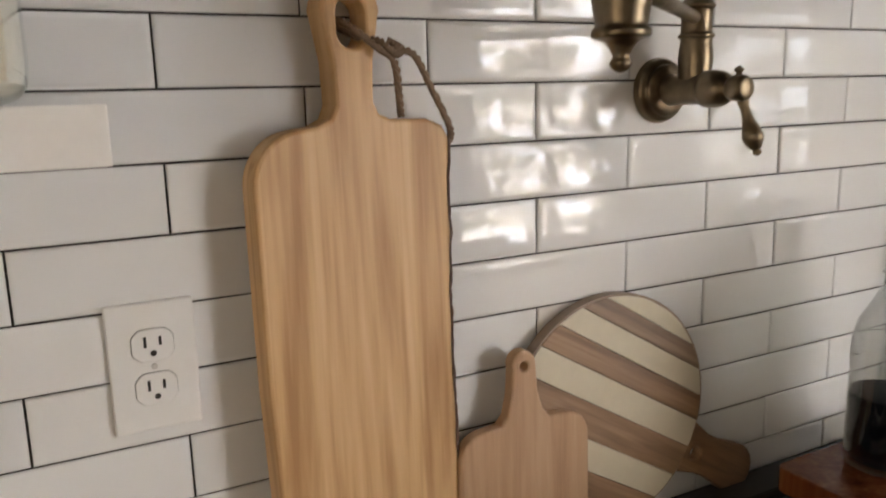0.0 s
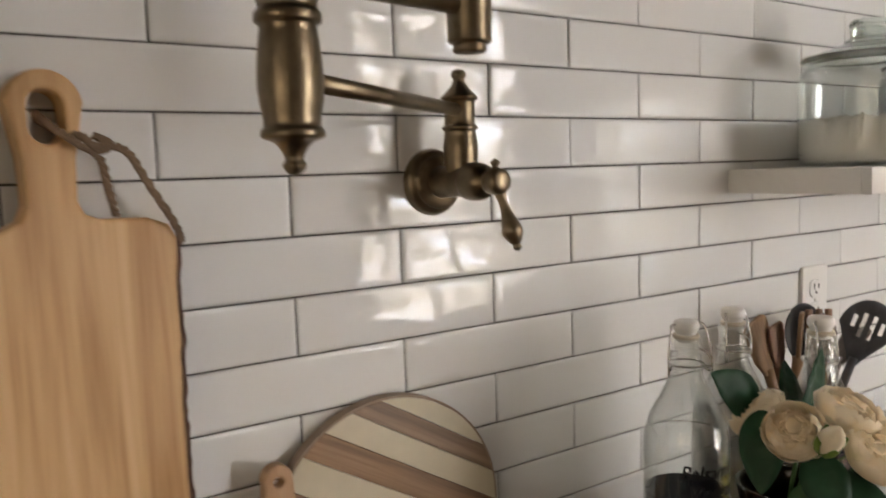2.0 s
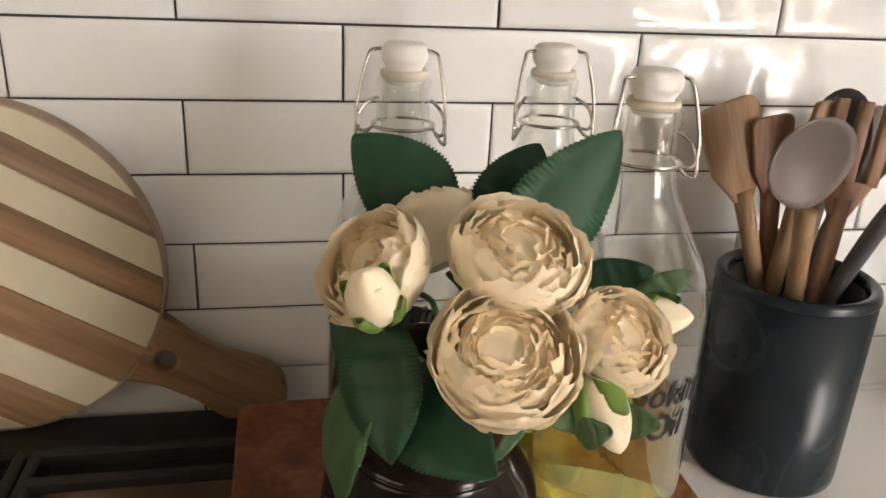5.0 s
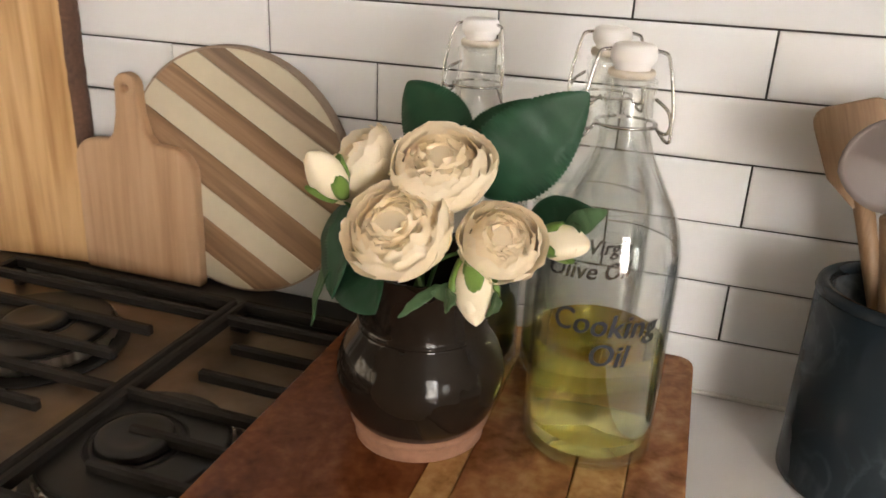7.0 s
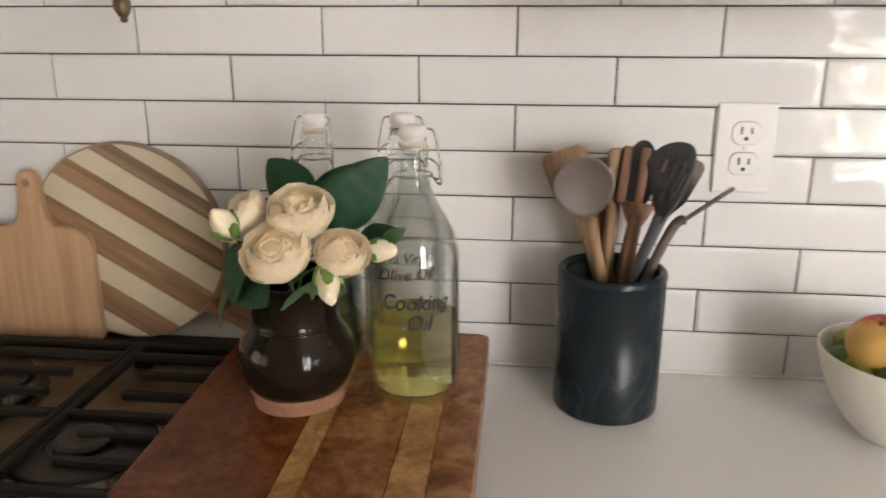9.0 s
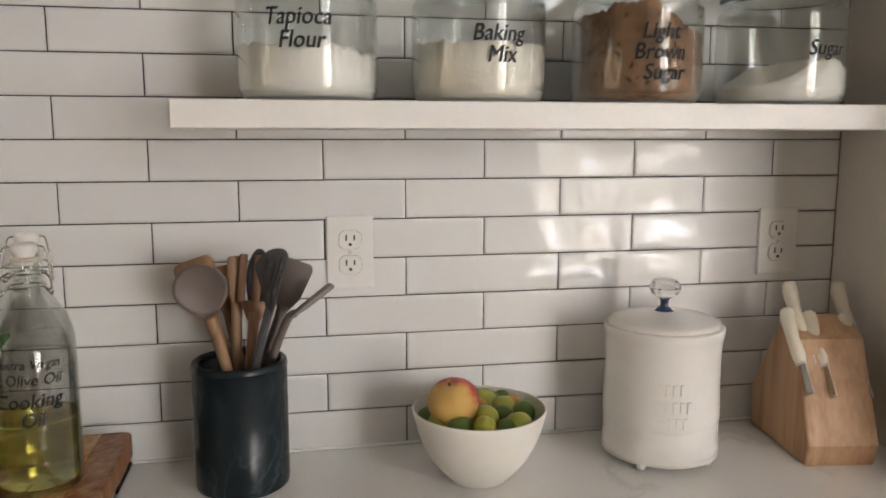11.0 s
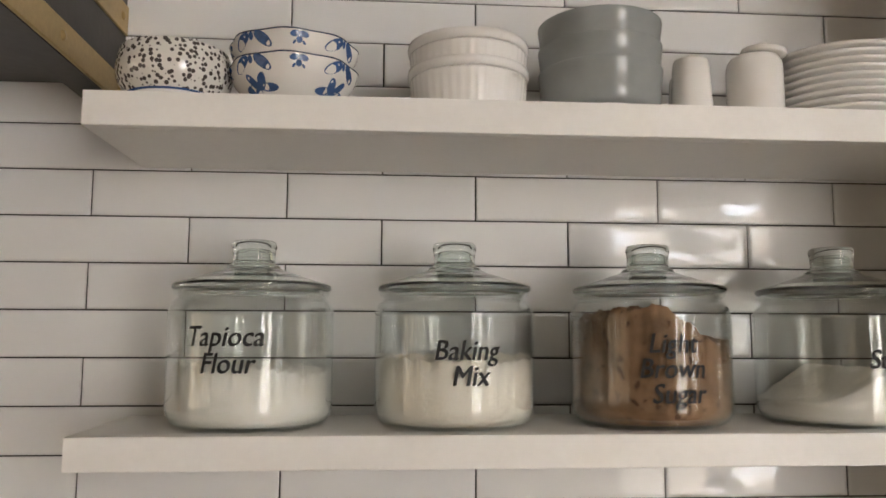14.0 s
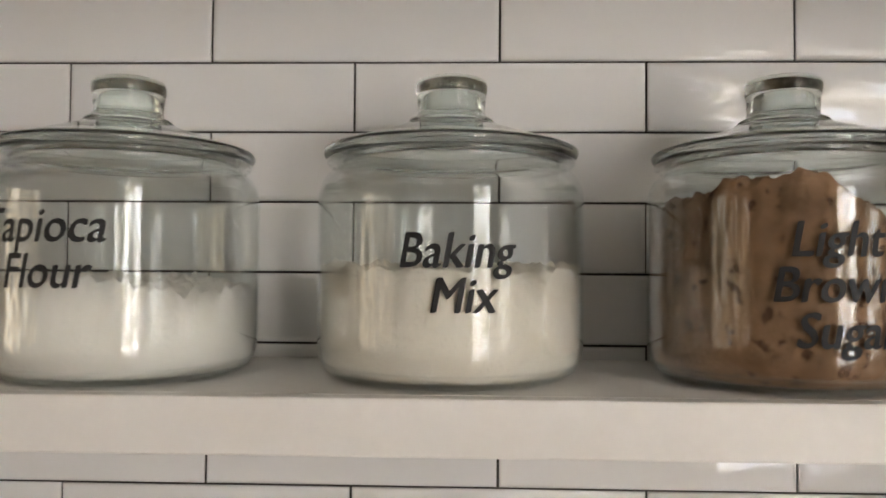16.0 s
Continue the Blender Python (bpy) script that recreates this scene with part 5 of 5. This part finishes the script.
for dx, dy in ((0.0, 0.0), (0.04, 0.035), (-0.04, 0.01), (0.03, -0.03), (-0.02, 0.045), (-0.025, -0.04)):
    fruit("lime", "lime low in the bowl", "fruit", 0.212 + dx, -0.144 + dy, COUNTER + 0.062, 0.023, LIMEDARK, "limes in the bowl", 1.0)

# canister
can = thing("ceramic_canister", pose(0.512, -0.112, COUNTER + 0.0004), "white embossed ceramic canister with a glass knob lid", "canister")
prof = [(0.0, 0.012), (0.094, 0.012), (0.1005, 0.016), (0.1025, 0.024), (0.1015, 0.032), (0.1000, 0.045), (0.1012, 0.062), (0.1000, 0.080), (0.1010, 0.098), (0.1002, 0.118), (0.1010, 0.140), (0.1002, 0.160), (0.1012, 0.180), (0.1022, 0.196), (0.1042, 0.205), (0.105, 0.214), (0.1035, 0.2175), (0.098, 0.2175), (0.096, 0.2), (0.096, 0.03), (0.0, 0.025)]
part("body", lathe(smooth_profile(prof, 3), 72, lambda a, z: 1 + 0.010 * noise.noise((2.2 * math.cos(a), 2.2 * math.sin(a), z * 34))), CERAMIC, can, smooth=True)
can.scale = (0.865, 0.865, 0.97)
lid = part("lid", lathe(smooth_profile([(0.0, 0.212), (0.0945, 0.214), (0.0985, 0.2185), (0.0975, 0.224), (0.085, 0.229), (0.05, 0.235), (0.015, 0.2385), (0.0, 0.2385)], 3), 64), CERAMIC, can, "white domed lid", smooth=True)
part("knob_base", lathe(smooth_profile([(0.0, 0.236), (0.017, 0.237), (0.013, 0.241), (0.0075, 0.247), (0.0085, 0.256), (0.011, 0.259), (0.0, 0.259)], 3), 24), BLUEDARK, lid, "navy knob base", smooth=True)
part("knob", lathe([(0.0, 0.2592), (0.013, 0.2595), (0.0235, 0.266), (0.0285, 0.275), (0.0235, 0.286), (0.014, 0.2895), (0.0, 0.290)], 10), KNOBGLASS, lid, "faceted clear glass knob")
for turn_ in (-135, -48, 90):
    a = radians(turn_)
    part("foot", lathe(smooth_profile([(0.0, 0.0), (0.006, 0.001), (0.0085, 0.007), (0.007, 0.014), (0.0, 0.016)], 3), 18), CERAMIC, can, smooth=True, at=pose(0.088 * math.cos(a), 0.088 * math.sin(a), 0))
for zz, ww in ((0.135, 0.055), (0.108, 0.075), (0.083, 0.06)):
    n = max(3, int(ww / 0.012))
    for i in range(n):
        a0 = radians(-105) + (i - n / 2) * 0.012 / 0.1
        bar_ = bmesh.new()
        q = [bar_.verts.new(((0.1012 + d) * math.cos(a0 + e), (0.1012 + d) * math.sin(a0 + e), zz + h)) for d in (-0.002, 0.0028) for e, h in ((0, -0.0085), (0.075, -0.0085), (0.075, 0.0085), (0, 0.0085))]
        for f in ((0, 1, 2, 3), (4, 5, 6, 7), (0, 1, 5, 4), (1, 2, 6, 5), (2, 3, 7, 6), (3, 0, 4, 7)):
            bar_.faces.new([q[i_] for i_ in f])
        part("embossed_mark", bar_, CERAMIC, can)

# knife block
kb = thing("knife_block", pose(0.783, -0.055, COUNTER + 0.0004, 0, 0, -8), "slanted beech knife block with cream-handled knives", "knife block")
o = [(0.0, 0.0), (-0.155, 0.0), (-0.165, 0.035), (-0.105, 0.185), (-0.06, 0.215), (0.035, 0.07), (0.03, 0.0)]
blk = slab([(y, z) for y, z in o], -0.055, 0.055, 0.004, 2)
part("block", blk, BLOCKWOOD, kb, at=pose(0, 0, 0, 0, 0, 90), smooth=False)


def knife(x, y, z, lean=-38, turn=0, length=0.085, fat=0.0105):
    k = thing("kitchen_knife", pose(x, y, z, lean * -1, 0, turn), "cream-handled knife standing in the block", "knife", "knives in the block")
    h = tube([(0, 0, 0.0), (0, 0, 0.012), (0, 0.002, length * 0.5), (0, 0, length * 0.85), (0, -0.003, length), (0, -0.004, length + 0.004)], [fat * 0.75, fat, fat * 0.92, fat * 1.15, fat * 0.95, fat * 0.4], 16)
    part("handle", h, CREAMHANDLE, k, "cream handle", smooth=True)
    part("bolster", lathe([(0.0, -0.004), (fat * 0.8, -0.003), (fat * 0.8, 0.001), (0.0, 0.001)], 16), STEEL, k, smooth=True)
    part("blade", box(-0.0009, 0.0009, -0.011, 0.011, -0.05, -0.003), STEEL, k)
    return k


for kx, ky, kz in ((0.722, -0.135, 1.108), (0.812, -0.132, 1.104), (0.700, -0.165, 1.072), (0.737, -0.168, 1.066), (0.80, -0.168, 1.060)):
    knife(kx + 0.016, ky, kz, 32)


# ---------- jars on the shelves ----------
def jar(x, y, z, content, surface, label, words, turn):
    j = thing("glass_canister", pose(x, y, z + 0.0004), label, "jar", "glass jars on the shelf")
    outer = smooth_profile([(0.0, 0.003), (0.06, 0.0), (0.078, 0.002), (0.0875, 0.009), (0.0915, 0.022), (0.092, 0.05), (0.092, 0.118), (0.0915, 0.134), (0.088, 0.144), (0.0835, 0.149), (0.0825, 0.153), (0.0855, 0.1545), (0.0865, 0.157), (0.0855, 0.159)], 4)
    inner = smooth_profile([(0.0815, 0.159), (0.0795, 0.154), (0.0805, 0.149), (0.0860, 0.142), (0.0898, 0.134), (0.0904, 0.118), (0.0904, 0.024), (0.0865, 0.0105), (0.077, 0.0045), (0.0, 0.0055)], 4)
    part("glass_body", lathe([(r_, z_ * 0.962) for r_, z_ in outer + inner], 72), JARGLASS, j, "clear glass", smooth=True)
    j.scale = (1.02, 1.02, 1.0)
    lid_ = part("lid", lathe(smooth_profile([(0.0, 0.162), (0.05, 0.160), (0.076, 0.150), (0.0785, 0.1535), (0.0895, 0.1535), (0.0918, 0.1570), (0.0895, 0.1605), (0.078, 0.1640), (0.055, 0.1712), (0.036, 0.1775), (0.031, 0.179), (0.0, 0.1795)], 3), 72), LIDGLASS, j, "thick glass lid", smooth=True, at=Matrix.Diagonal((0.965, 0.965, 1.0, 1.0)))
    part("knob", lathe(smooth_profile([(0.0155, 0.1860), (0.030, 0.1857), (0.0305, 0.1880), (0.0262, 0.1900), (0.0246, 0.1945), (0.0252, 0.204), (0.0264, 0.2105), (0.0252, 0.2155), (0.0215, 0.2172), (0.010, 0.2172), (0.0, 0.2168)], 3) + smooth_profile([(0.0, 0.2085), (0.0115, 0.2080), (0.0140, 0.2050), (0.0146, 0.1960), (0.0155, 0.1860)], 2), 44), LIDGLASS, lid_, "glass knob", smooth=True, at=pose(0, 0, -0.0058))
    if content:
        bm = bmesh.new()
        n, k = 132, 30
        wall = [(0.0765, 0.0050), (0.0862, 0.0112), (0.0898, 0.0245)]
        rings = [[bm.verts.new((0, 0, 0.0060))]]
        for r, zz in wall:
            rings.append([bm.verts.new((r * math.cos(2 * math.pi * i / n), r * math.sin(2 * math.pi * i / n), zz)) for i in range(n)])
        for r in [0.0898] + [0.0898 * (1 - q / k) for q in range(1, k)]:
            rings.append([bm.verts.new((r * math.cos(2 * math.pi * i / n), r * math.sin(2 * math.pi * i / n), max(0.028, surface(r * math.cos(2 * math.pi * i / n), r * math.sin(2 * math.pi * i / n))))) for i in range(n)])
        rings.append([bm.verts.new((0, 0, surface(0, 0)))])
        for a, b in zip(rings, rings[1:]):
            for i in range(n):
                i2 = (i + 1) % n
                if len(a) == 1:
                    bm.faces.new((a[0], b[i], b[i2]))
                elif len(b) == 1:
                    bm.faces.new((a[i], b[0], a[i2]))
                else:
                    bm.faces.new((a[i], b[i], b[i2], a[i2]))
        part("contents", bm, content, j, smooth=True)
    lettering(words, 0.0922, turn, j, 0.030)
    return j


def lumps(x, y, seed, k):
    return k * noise.noise((x * 55, y * 55, seed)) + 0.55 * k * noise.noise((x * 150, y * 150, seed + 7)) + 0.35 * k * noise.noise((x * 420, y * 420, seed + 11))


S1 = SH[0][1]
jar(-0.021, -0.116, S1, FLOUR, lambda x, y: 0.068 - 0.09 * max(0, x) + lumps(x, y, 1, 0.007) + 0.006 * noise.noise((x * 260, y * 260, 3)) * (x > 0.01), "glass jar of white tapioca flour, part full", [("Tapioca", 0.101, 0, 1.0), ("Flour", 0.073, 0.004, 1.0)], -9)
jar(0.214, -0.116, S1, MIXPOWDER, lambda x, y: 0.076 + lumps(x, y, 2, 0.008), "glass jar of creamy baking mix, half full", [("Baking", 0.087, 0, 1.0), ("Mix", 0.060, 0.004, 1.0)], 3)
jar(0.449, -0.116, S1, BROWNSUGAR, lambda x, y: 0.118 + 0.014 * math.exp(-((x + 0.03) / 0.035) ** 2) + lumps(x, y, 3, 0.010) - 0.022 * min(1, max(0, x / 0.05)), "glass jar packed with light brown sugar", [("Light", 0.095, 0, 1.0), ("Brown", 0.068, 0.0, 1.0), ("Sugar", 0.041, 0.006, 1.0)], -4)
jar(0.682, -0.115, S1, FLOUR, lambda x, y: 0.026 + 0.040 * math.exp(-((x - 0.02) / 0.052) ** 2) + lumps(x, y, 4, 0.003), "glass jar with a heap of white sugar", [("Sugar", 0.078, 0.0, 1.0)], 7)
jar(-1.452, -0.112, S1, MIXPOWDER, lambda x, y: 0.12 + lumps(x, y, 6, 0.005), "glass jar of pale flour on the far shelf", [("Flour", 0.087, 0, 1.0)], 0)

# ---------- crockery on the upper shelf ----------
S2 = SH[1][1] + 0.0004
b1_ = thing("speckled_bowl", pose(-0.120, -0.118, S2), "white bowl with dark speckles and a blue line", "bowl")
part("body", lathe(smooth_profile([(0.046, 0.012), (0.055, 0.02), (0.0645, 0.036), (0.0665, 0.05), (0.064, 0.066), (0.062, 0.073), (0.0605, 0.0735), (0.060, 0.07), (0.063, 0.05), (0.056, 0.024), (0.03, 0.010), (0.0, 0.009)], 4), 56), DOTS, b1_, smooth=True)
part("foot", lathe(smooth_profile([(0.0, 0.0), (0.043, 0.0), (0.048, 0.004), (0.0535, 0.0165), (0.0, 0.0165)], 3), 48), CERAMIC, b1_, smooth=True)
part("blue_line", lathe([(0.0536, 0.0160), (0.0549, 0.0166), (0.0556, 0.0180), (0.0540, 0.0180)], 48), BLUE, b1_, "painted blue line")


def painted_bowl(z, top, last):
    b = thing("painted_bowl", pose(0.020, -0.120, S2 + z), "white porcelain bowl painted with blue flowers, stacked", "bowl", "stacked painted bowls")
    wob = lambda a, zz: 1 + 0.034 * math.cos(8 * a) * max(0, (zz - 0.03) / 0.05)
    part("body", lathe(smooth_profile([(0.0, 0.0), (0.034, 0.0), (0.036, 0.006), (0.05, 0.018), (0.066, 0.038), (0.072, 0.052), (0.0745, 0.066), (0.0735, 0.067), (0.070, 0.052), (0.062, 0.038), (0.046, 0.02), (0.0, 0.008)], 4), 96, wob), CERAMIC, b, smooth=True)
    part("rim_line", lathe(smooth_profile([(0.0746, 0.0655), (0.0752, 0.0668), (0.0742, 0.0678), (0.0735, 0.0670)], 2), 96, wob), BLUEDARK, b, "thin dark rim line")
    def rad(zz):
        pts = [(0.036, 0.006), (0.05, 0.018), (0.066, 0.038), (0.072, 0.052), (0.0745, 0.066)]
        for (r0, h0), (r1, h1) in zip(pts, pts[1:]):
            if zz <= h1:
                return r0 + (r1 - r0) * (zz - h0) / (h1 - h0)
        return 0.0745
    for k in range(8):
        base = radians(-90 + 45 * k + 11)
        zc = 0.056
        motifs = [((-0.012, -0.001), 0.0105, 0.0055, 38), ((0.012, -0.001), 0.0105, 0.005, -50), ((0.0, 0.003), 0.0022, 0.0042, 0)] if k % 2 else [((-0.004, 0.003), 0.0045, 0.0032, 20), ((0.004, 0.003), 0.0045, 0.0032, -20), ((0, -0.003), 0.0026, 0.0036, 0), ((-0.0045, -0.006), 0.0022, 0.0011, 60), ((0.0045, -0.006), 0.0022, 0.0011, -60)]
        if last:
            motifs = motifs + [((0.01 * math.cos(radians(t)), -0.026 + 0.007 * math.sin(radians(t))), 0.0085, 0.0038, t) for t in (0, 60, 120, 180, 240)] if k % 2 else motifs
        mark = bmesh.new()
        for (ux, uz), la, lb, tilt in [((p_[0] * 1.2, p_[1] * 1.2), a_ * 1.35, b_ * 1.35, t_) for p_, a_, b_, t_ in motifs]:
            vs = []
            for i in range(14):
                a = 2 * math.pi * i / 14
                p, q = la * math.cos(a), lb * math.sin(a)
                u_ = ux + p * math.cos(radians(tilt)) - q * math.sin(radians(tilt))
                w_ = zc + uz + p * math.sin(radians(tilt)) + q * math.cos(radians(tilt))
                r = rad(w_) + 0.0008
                r *= wob(base + u_ / r, w_)
                vs.append(mark.verts.new((r * math.cos(base + u_ / r), r * math.sin(base + u_ / r), w_)))
            mark.faces.new(vs)
        part("painted_flower", mark, BLUE, b, "blue painted flowers")
    return b


for ob in (painted_bowl(0.0, False, True), painted_bowl(0.027, True, False)):
    ob.scale = (1.0, 1.0, 0.82)


def ramekin(z):
    r = thing("fluted_ramekin", pose(0.230, -0.120, S2 + z), "white fluted ceramic baking dish, stacked", "dish", "stacked fluted dishes")
    flute = lambda a, zz: 1 + (0.018 * abs(math.cos(21 * a)) if 0.006 < zz < 0.052 else 0.0)
    part("fluted_wall", lathe([(0.0, 0.0), (0.062, 0.0), (0.0645, 0.004), (0.066, 0.01), (0.0685, 0.03), (0.0702, 0.05), (0.0705, 0.0538), (0.0675, 0.0538), (0.064, 0.008), (0.0, 0.006)], 176, flute), CERAMIC, r, smooth=True)
    part("rim", lathe([(0.0677, 0.0541), (0.0707, 0.0541), (0.073, 0.056), (0.0738, 0.062), (0.073, 0.067), (0.0705, 0.068), (0.068, 0.064), (0.0677, 0.0541)], 88), CERAMIC, r, smooth=True)
    return r


for ob in (ramekin(0.0), ramekin(0.032)):
    ob.scale = (1.0, 1.0, 0.88)


def grey_bowl(z, k):
    g = thing("grey_bowl", pose(0.393, -0.122, S2 + z), "glossy grey-blue stoneware bowl, stacked", "bowl", "stacked grey bowls")
    part("body", lathe(smooth_profile([(0.050, 0.008), (0.066, 0.0115), (0.0722, 0.021), (0.0736, 0.05), (0.0757, 0.070), (0.0748, 0.0735), (0.072, 0.071), (0.069, 0.05), (0.06, 0.026), (0.03, 0.014), (0.0, 0.013)], 4), 64), GREYGLAZE, g, smooth=True)
    part("foot", lathe(smooth_profile([(0.0, 0.0), (0.052, 0.0), (0.055, 0.003), (0.061, 0.0125), (0.0, 0.0125)], 3), 48), CERAMIC, g, "bare pale foot", smooth=True)
    return g


for k in range(3):
    grey_bowl(0.0295 * k, k).scale = (1.0, 1.0, 0.84)
tum = thing("porcelain_tumbler", pose(0.497, -0.150, S2), "small white porcelain tumbler", "cup", "small white cups")
part("body", lathe(smooth_profile([(0.0, 0.0), (0.0245, 0.0), (0.0252, 0.004), (0.0225, 0.045), (0.021, 0.067), (0.0175, 0.074), (0.0, 0.076)], 3), 40), CERAMIC, tum, smooth=True)
tum2 = copy_thing(tum, pose(0.517, -0.085, S2))
sugar = thing("lidded_sugar_pot", pose(0.576, -0.150, S2), "small white lidded porcelain pot", "pot")
sugar.scale = (0.88, 0.88, 0.90)
part("body", lathe(smooth_profile([(0.0, 0.0), (0.036, 0.0), (0.0372, 0.004), (0.0372, 0.05), (0.0365, 0.076), (0.032, 0.085), (0.028, 0.087), (0.0, 0.087)], 3), 48), CERAMIC, sugar, smooth=True)
ld = part("lid", lathe(smooth_profile([(0.0, 0.087), (0.027, 0.087), (0.0295, 0.091), (0.028, 0.095), (0.018, 0.098), (0.0, 0.1)], 3), 40), CERAMIC, sugar, "loose round lid", smooth=True, at=pose(0.004, -0.003, 0.002, 3, 4, 0))
part("finial", lathe(smooth_profile([(0.0, 0.098), (0.006, 0.099), (0.007, 0.104), (0.0, 0.106)], 3), 16), CERAMIC, ld, smooth=True)
for k in range(9):
    pl = thing("stacked_plate", pose(0.700, -0.118, S2 + 0.0093 * k), "white porcelain plate in a stack", "plate", "stacked plates")
    part("body", lathe([(0.0, 0.0), (0.05, 0.0), (0.053, 0.002), (0.06, 0.0035), (0.0825, 0.0075), (0.0850, 0.0092), (0.0855, 0.0112), (0.0845, 0.0130), (0.0825, 0.0132), (0.06, 0.0078), (0.052, 0.005), (0.0, 0.005)], 64), CERAMIC, pl, smooth=True)
clip = thing("metal_clip", pose(0.815, -0.14, S2), "small dark metal clip lying on the shelf", "clip")
part("bow", tube(curve_points([(-0.02, 0, 0.002), (-0.008, -0.004, 0.011), (0.006, 0.002, 0.014), (0.018, 0, 0.009), (0.022, 0.003, 0.002)], 6), 0.0022, 8), HOODMETAL, clip, smooth=True)
part("jaw", box(-0.021, 0.024, -0.006, 0.006, 0.0, 0.003, 0.001, 1), HOODMETAL, clip)

# ---------- tiles of the kitchen wall ----------
def tile_mesh(w_, h_):
    bm = bmesh.new()
    loops = []
    for inset, y in ((0.0, 0.0035), (0.0, 0.0014), (0.0013, 0.0004), (0.0050, 0.0001), (0.012, 0.0)):
        loops.append([bm.verts.new((x, y, z)) for x, z in ((inset, inset), (w_ - inset, inset), (w_ - inset, h_ - inset), (inset, h_ - inset))])
    for a, b in zip(loops, loops[1:]):
        for i in range(4):
            bm.faces.new((a[i], a[(i + 1) % 4], b[(i + 1) % 4], b[i]))
    bm.faces.new(loops[-1])
    me = mesh_from(bm, "tile", True)
    me.materials.append(TILE)
    return me


GAP = 0.0021
full, half = tile_mesh(L - GAP, H - GAP), tile_mesh(L / 2 - GAP, H - GAP)
jit = random.Random(4)
for row in range(-6, 15):
    shift = 0.0 if row % 2 else 0.5
    cells = [(c + shift, full) for c in range(-9, 3)]
    if row % 2:
        cells.append((3.0, half))
    for c, me in cells:
        if c * L < -2.15:
            continue
        t = new("tile", me)
        t.parent = wall_back
        t.matrix_basis = pose(c * L + GAP / 2, jit.uniform(-0.0003, 0.0003), Z0 + row * H + GAP / 2, jit.uniform(-0.35, 0.35), 0, jit.uniform(-0.18, 0.18))
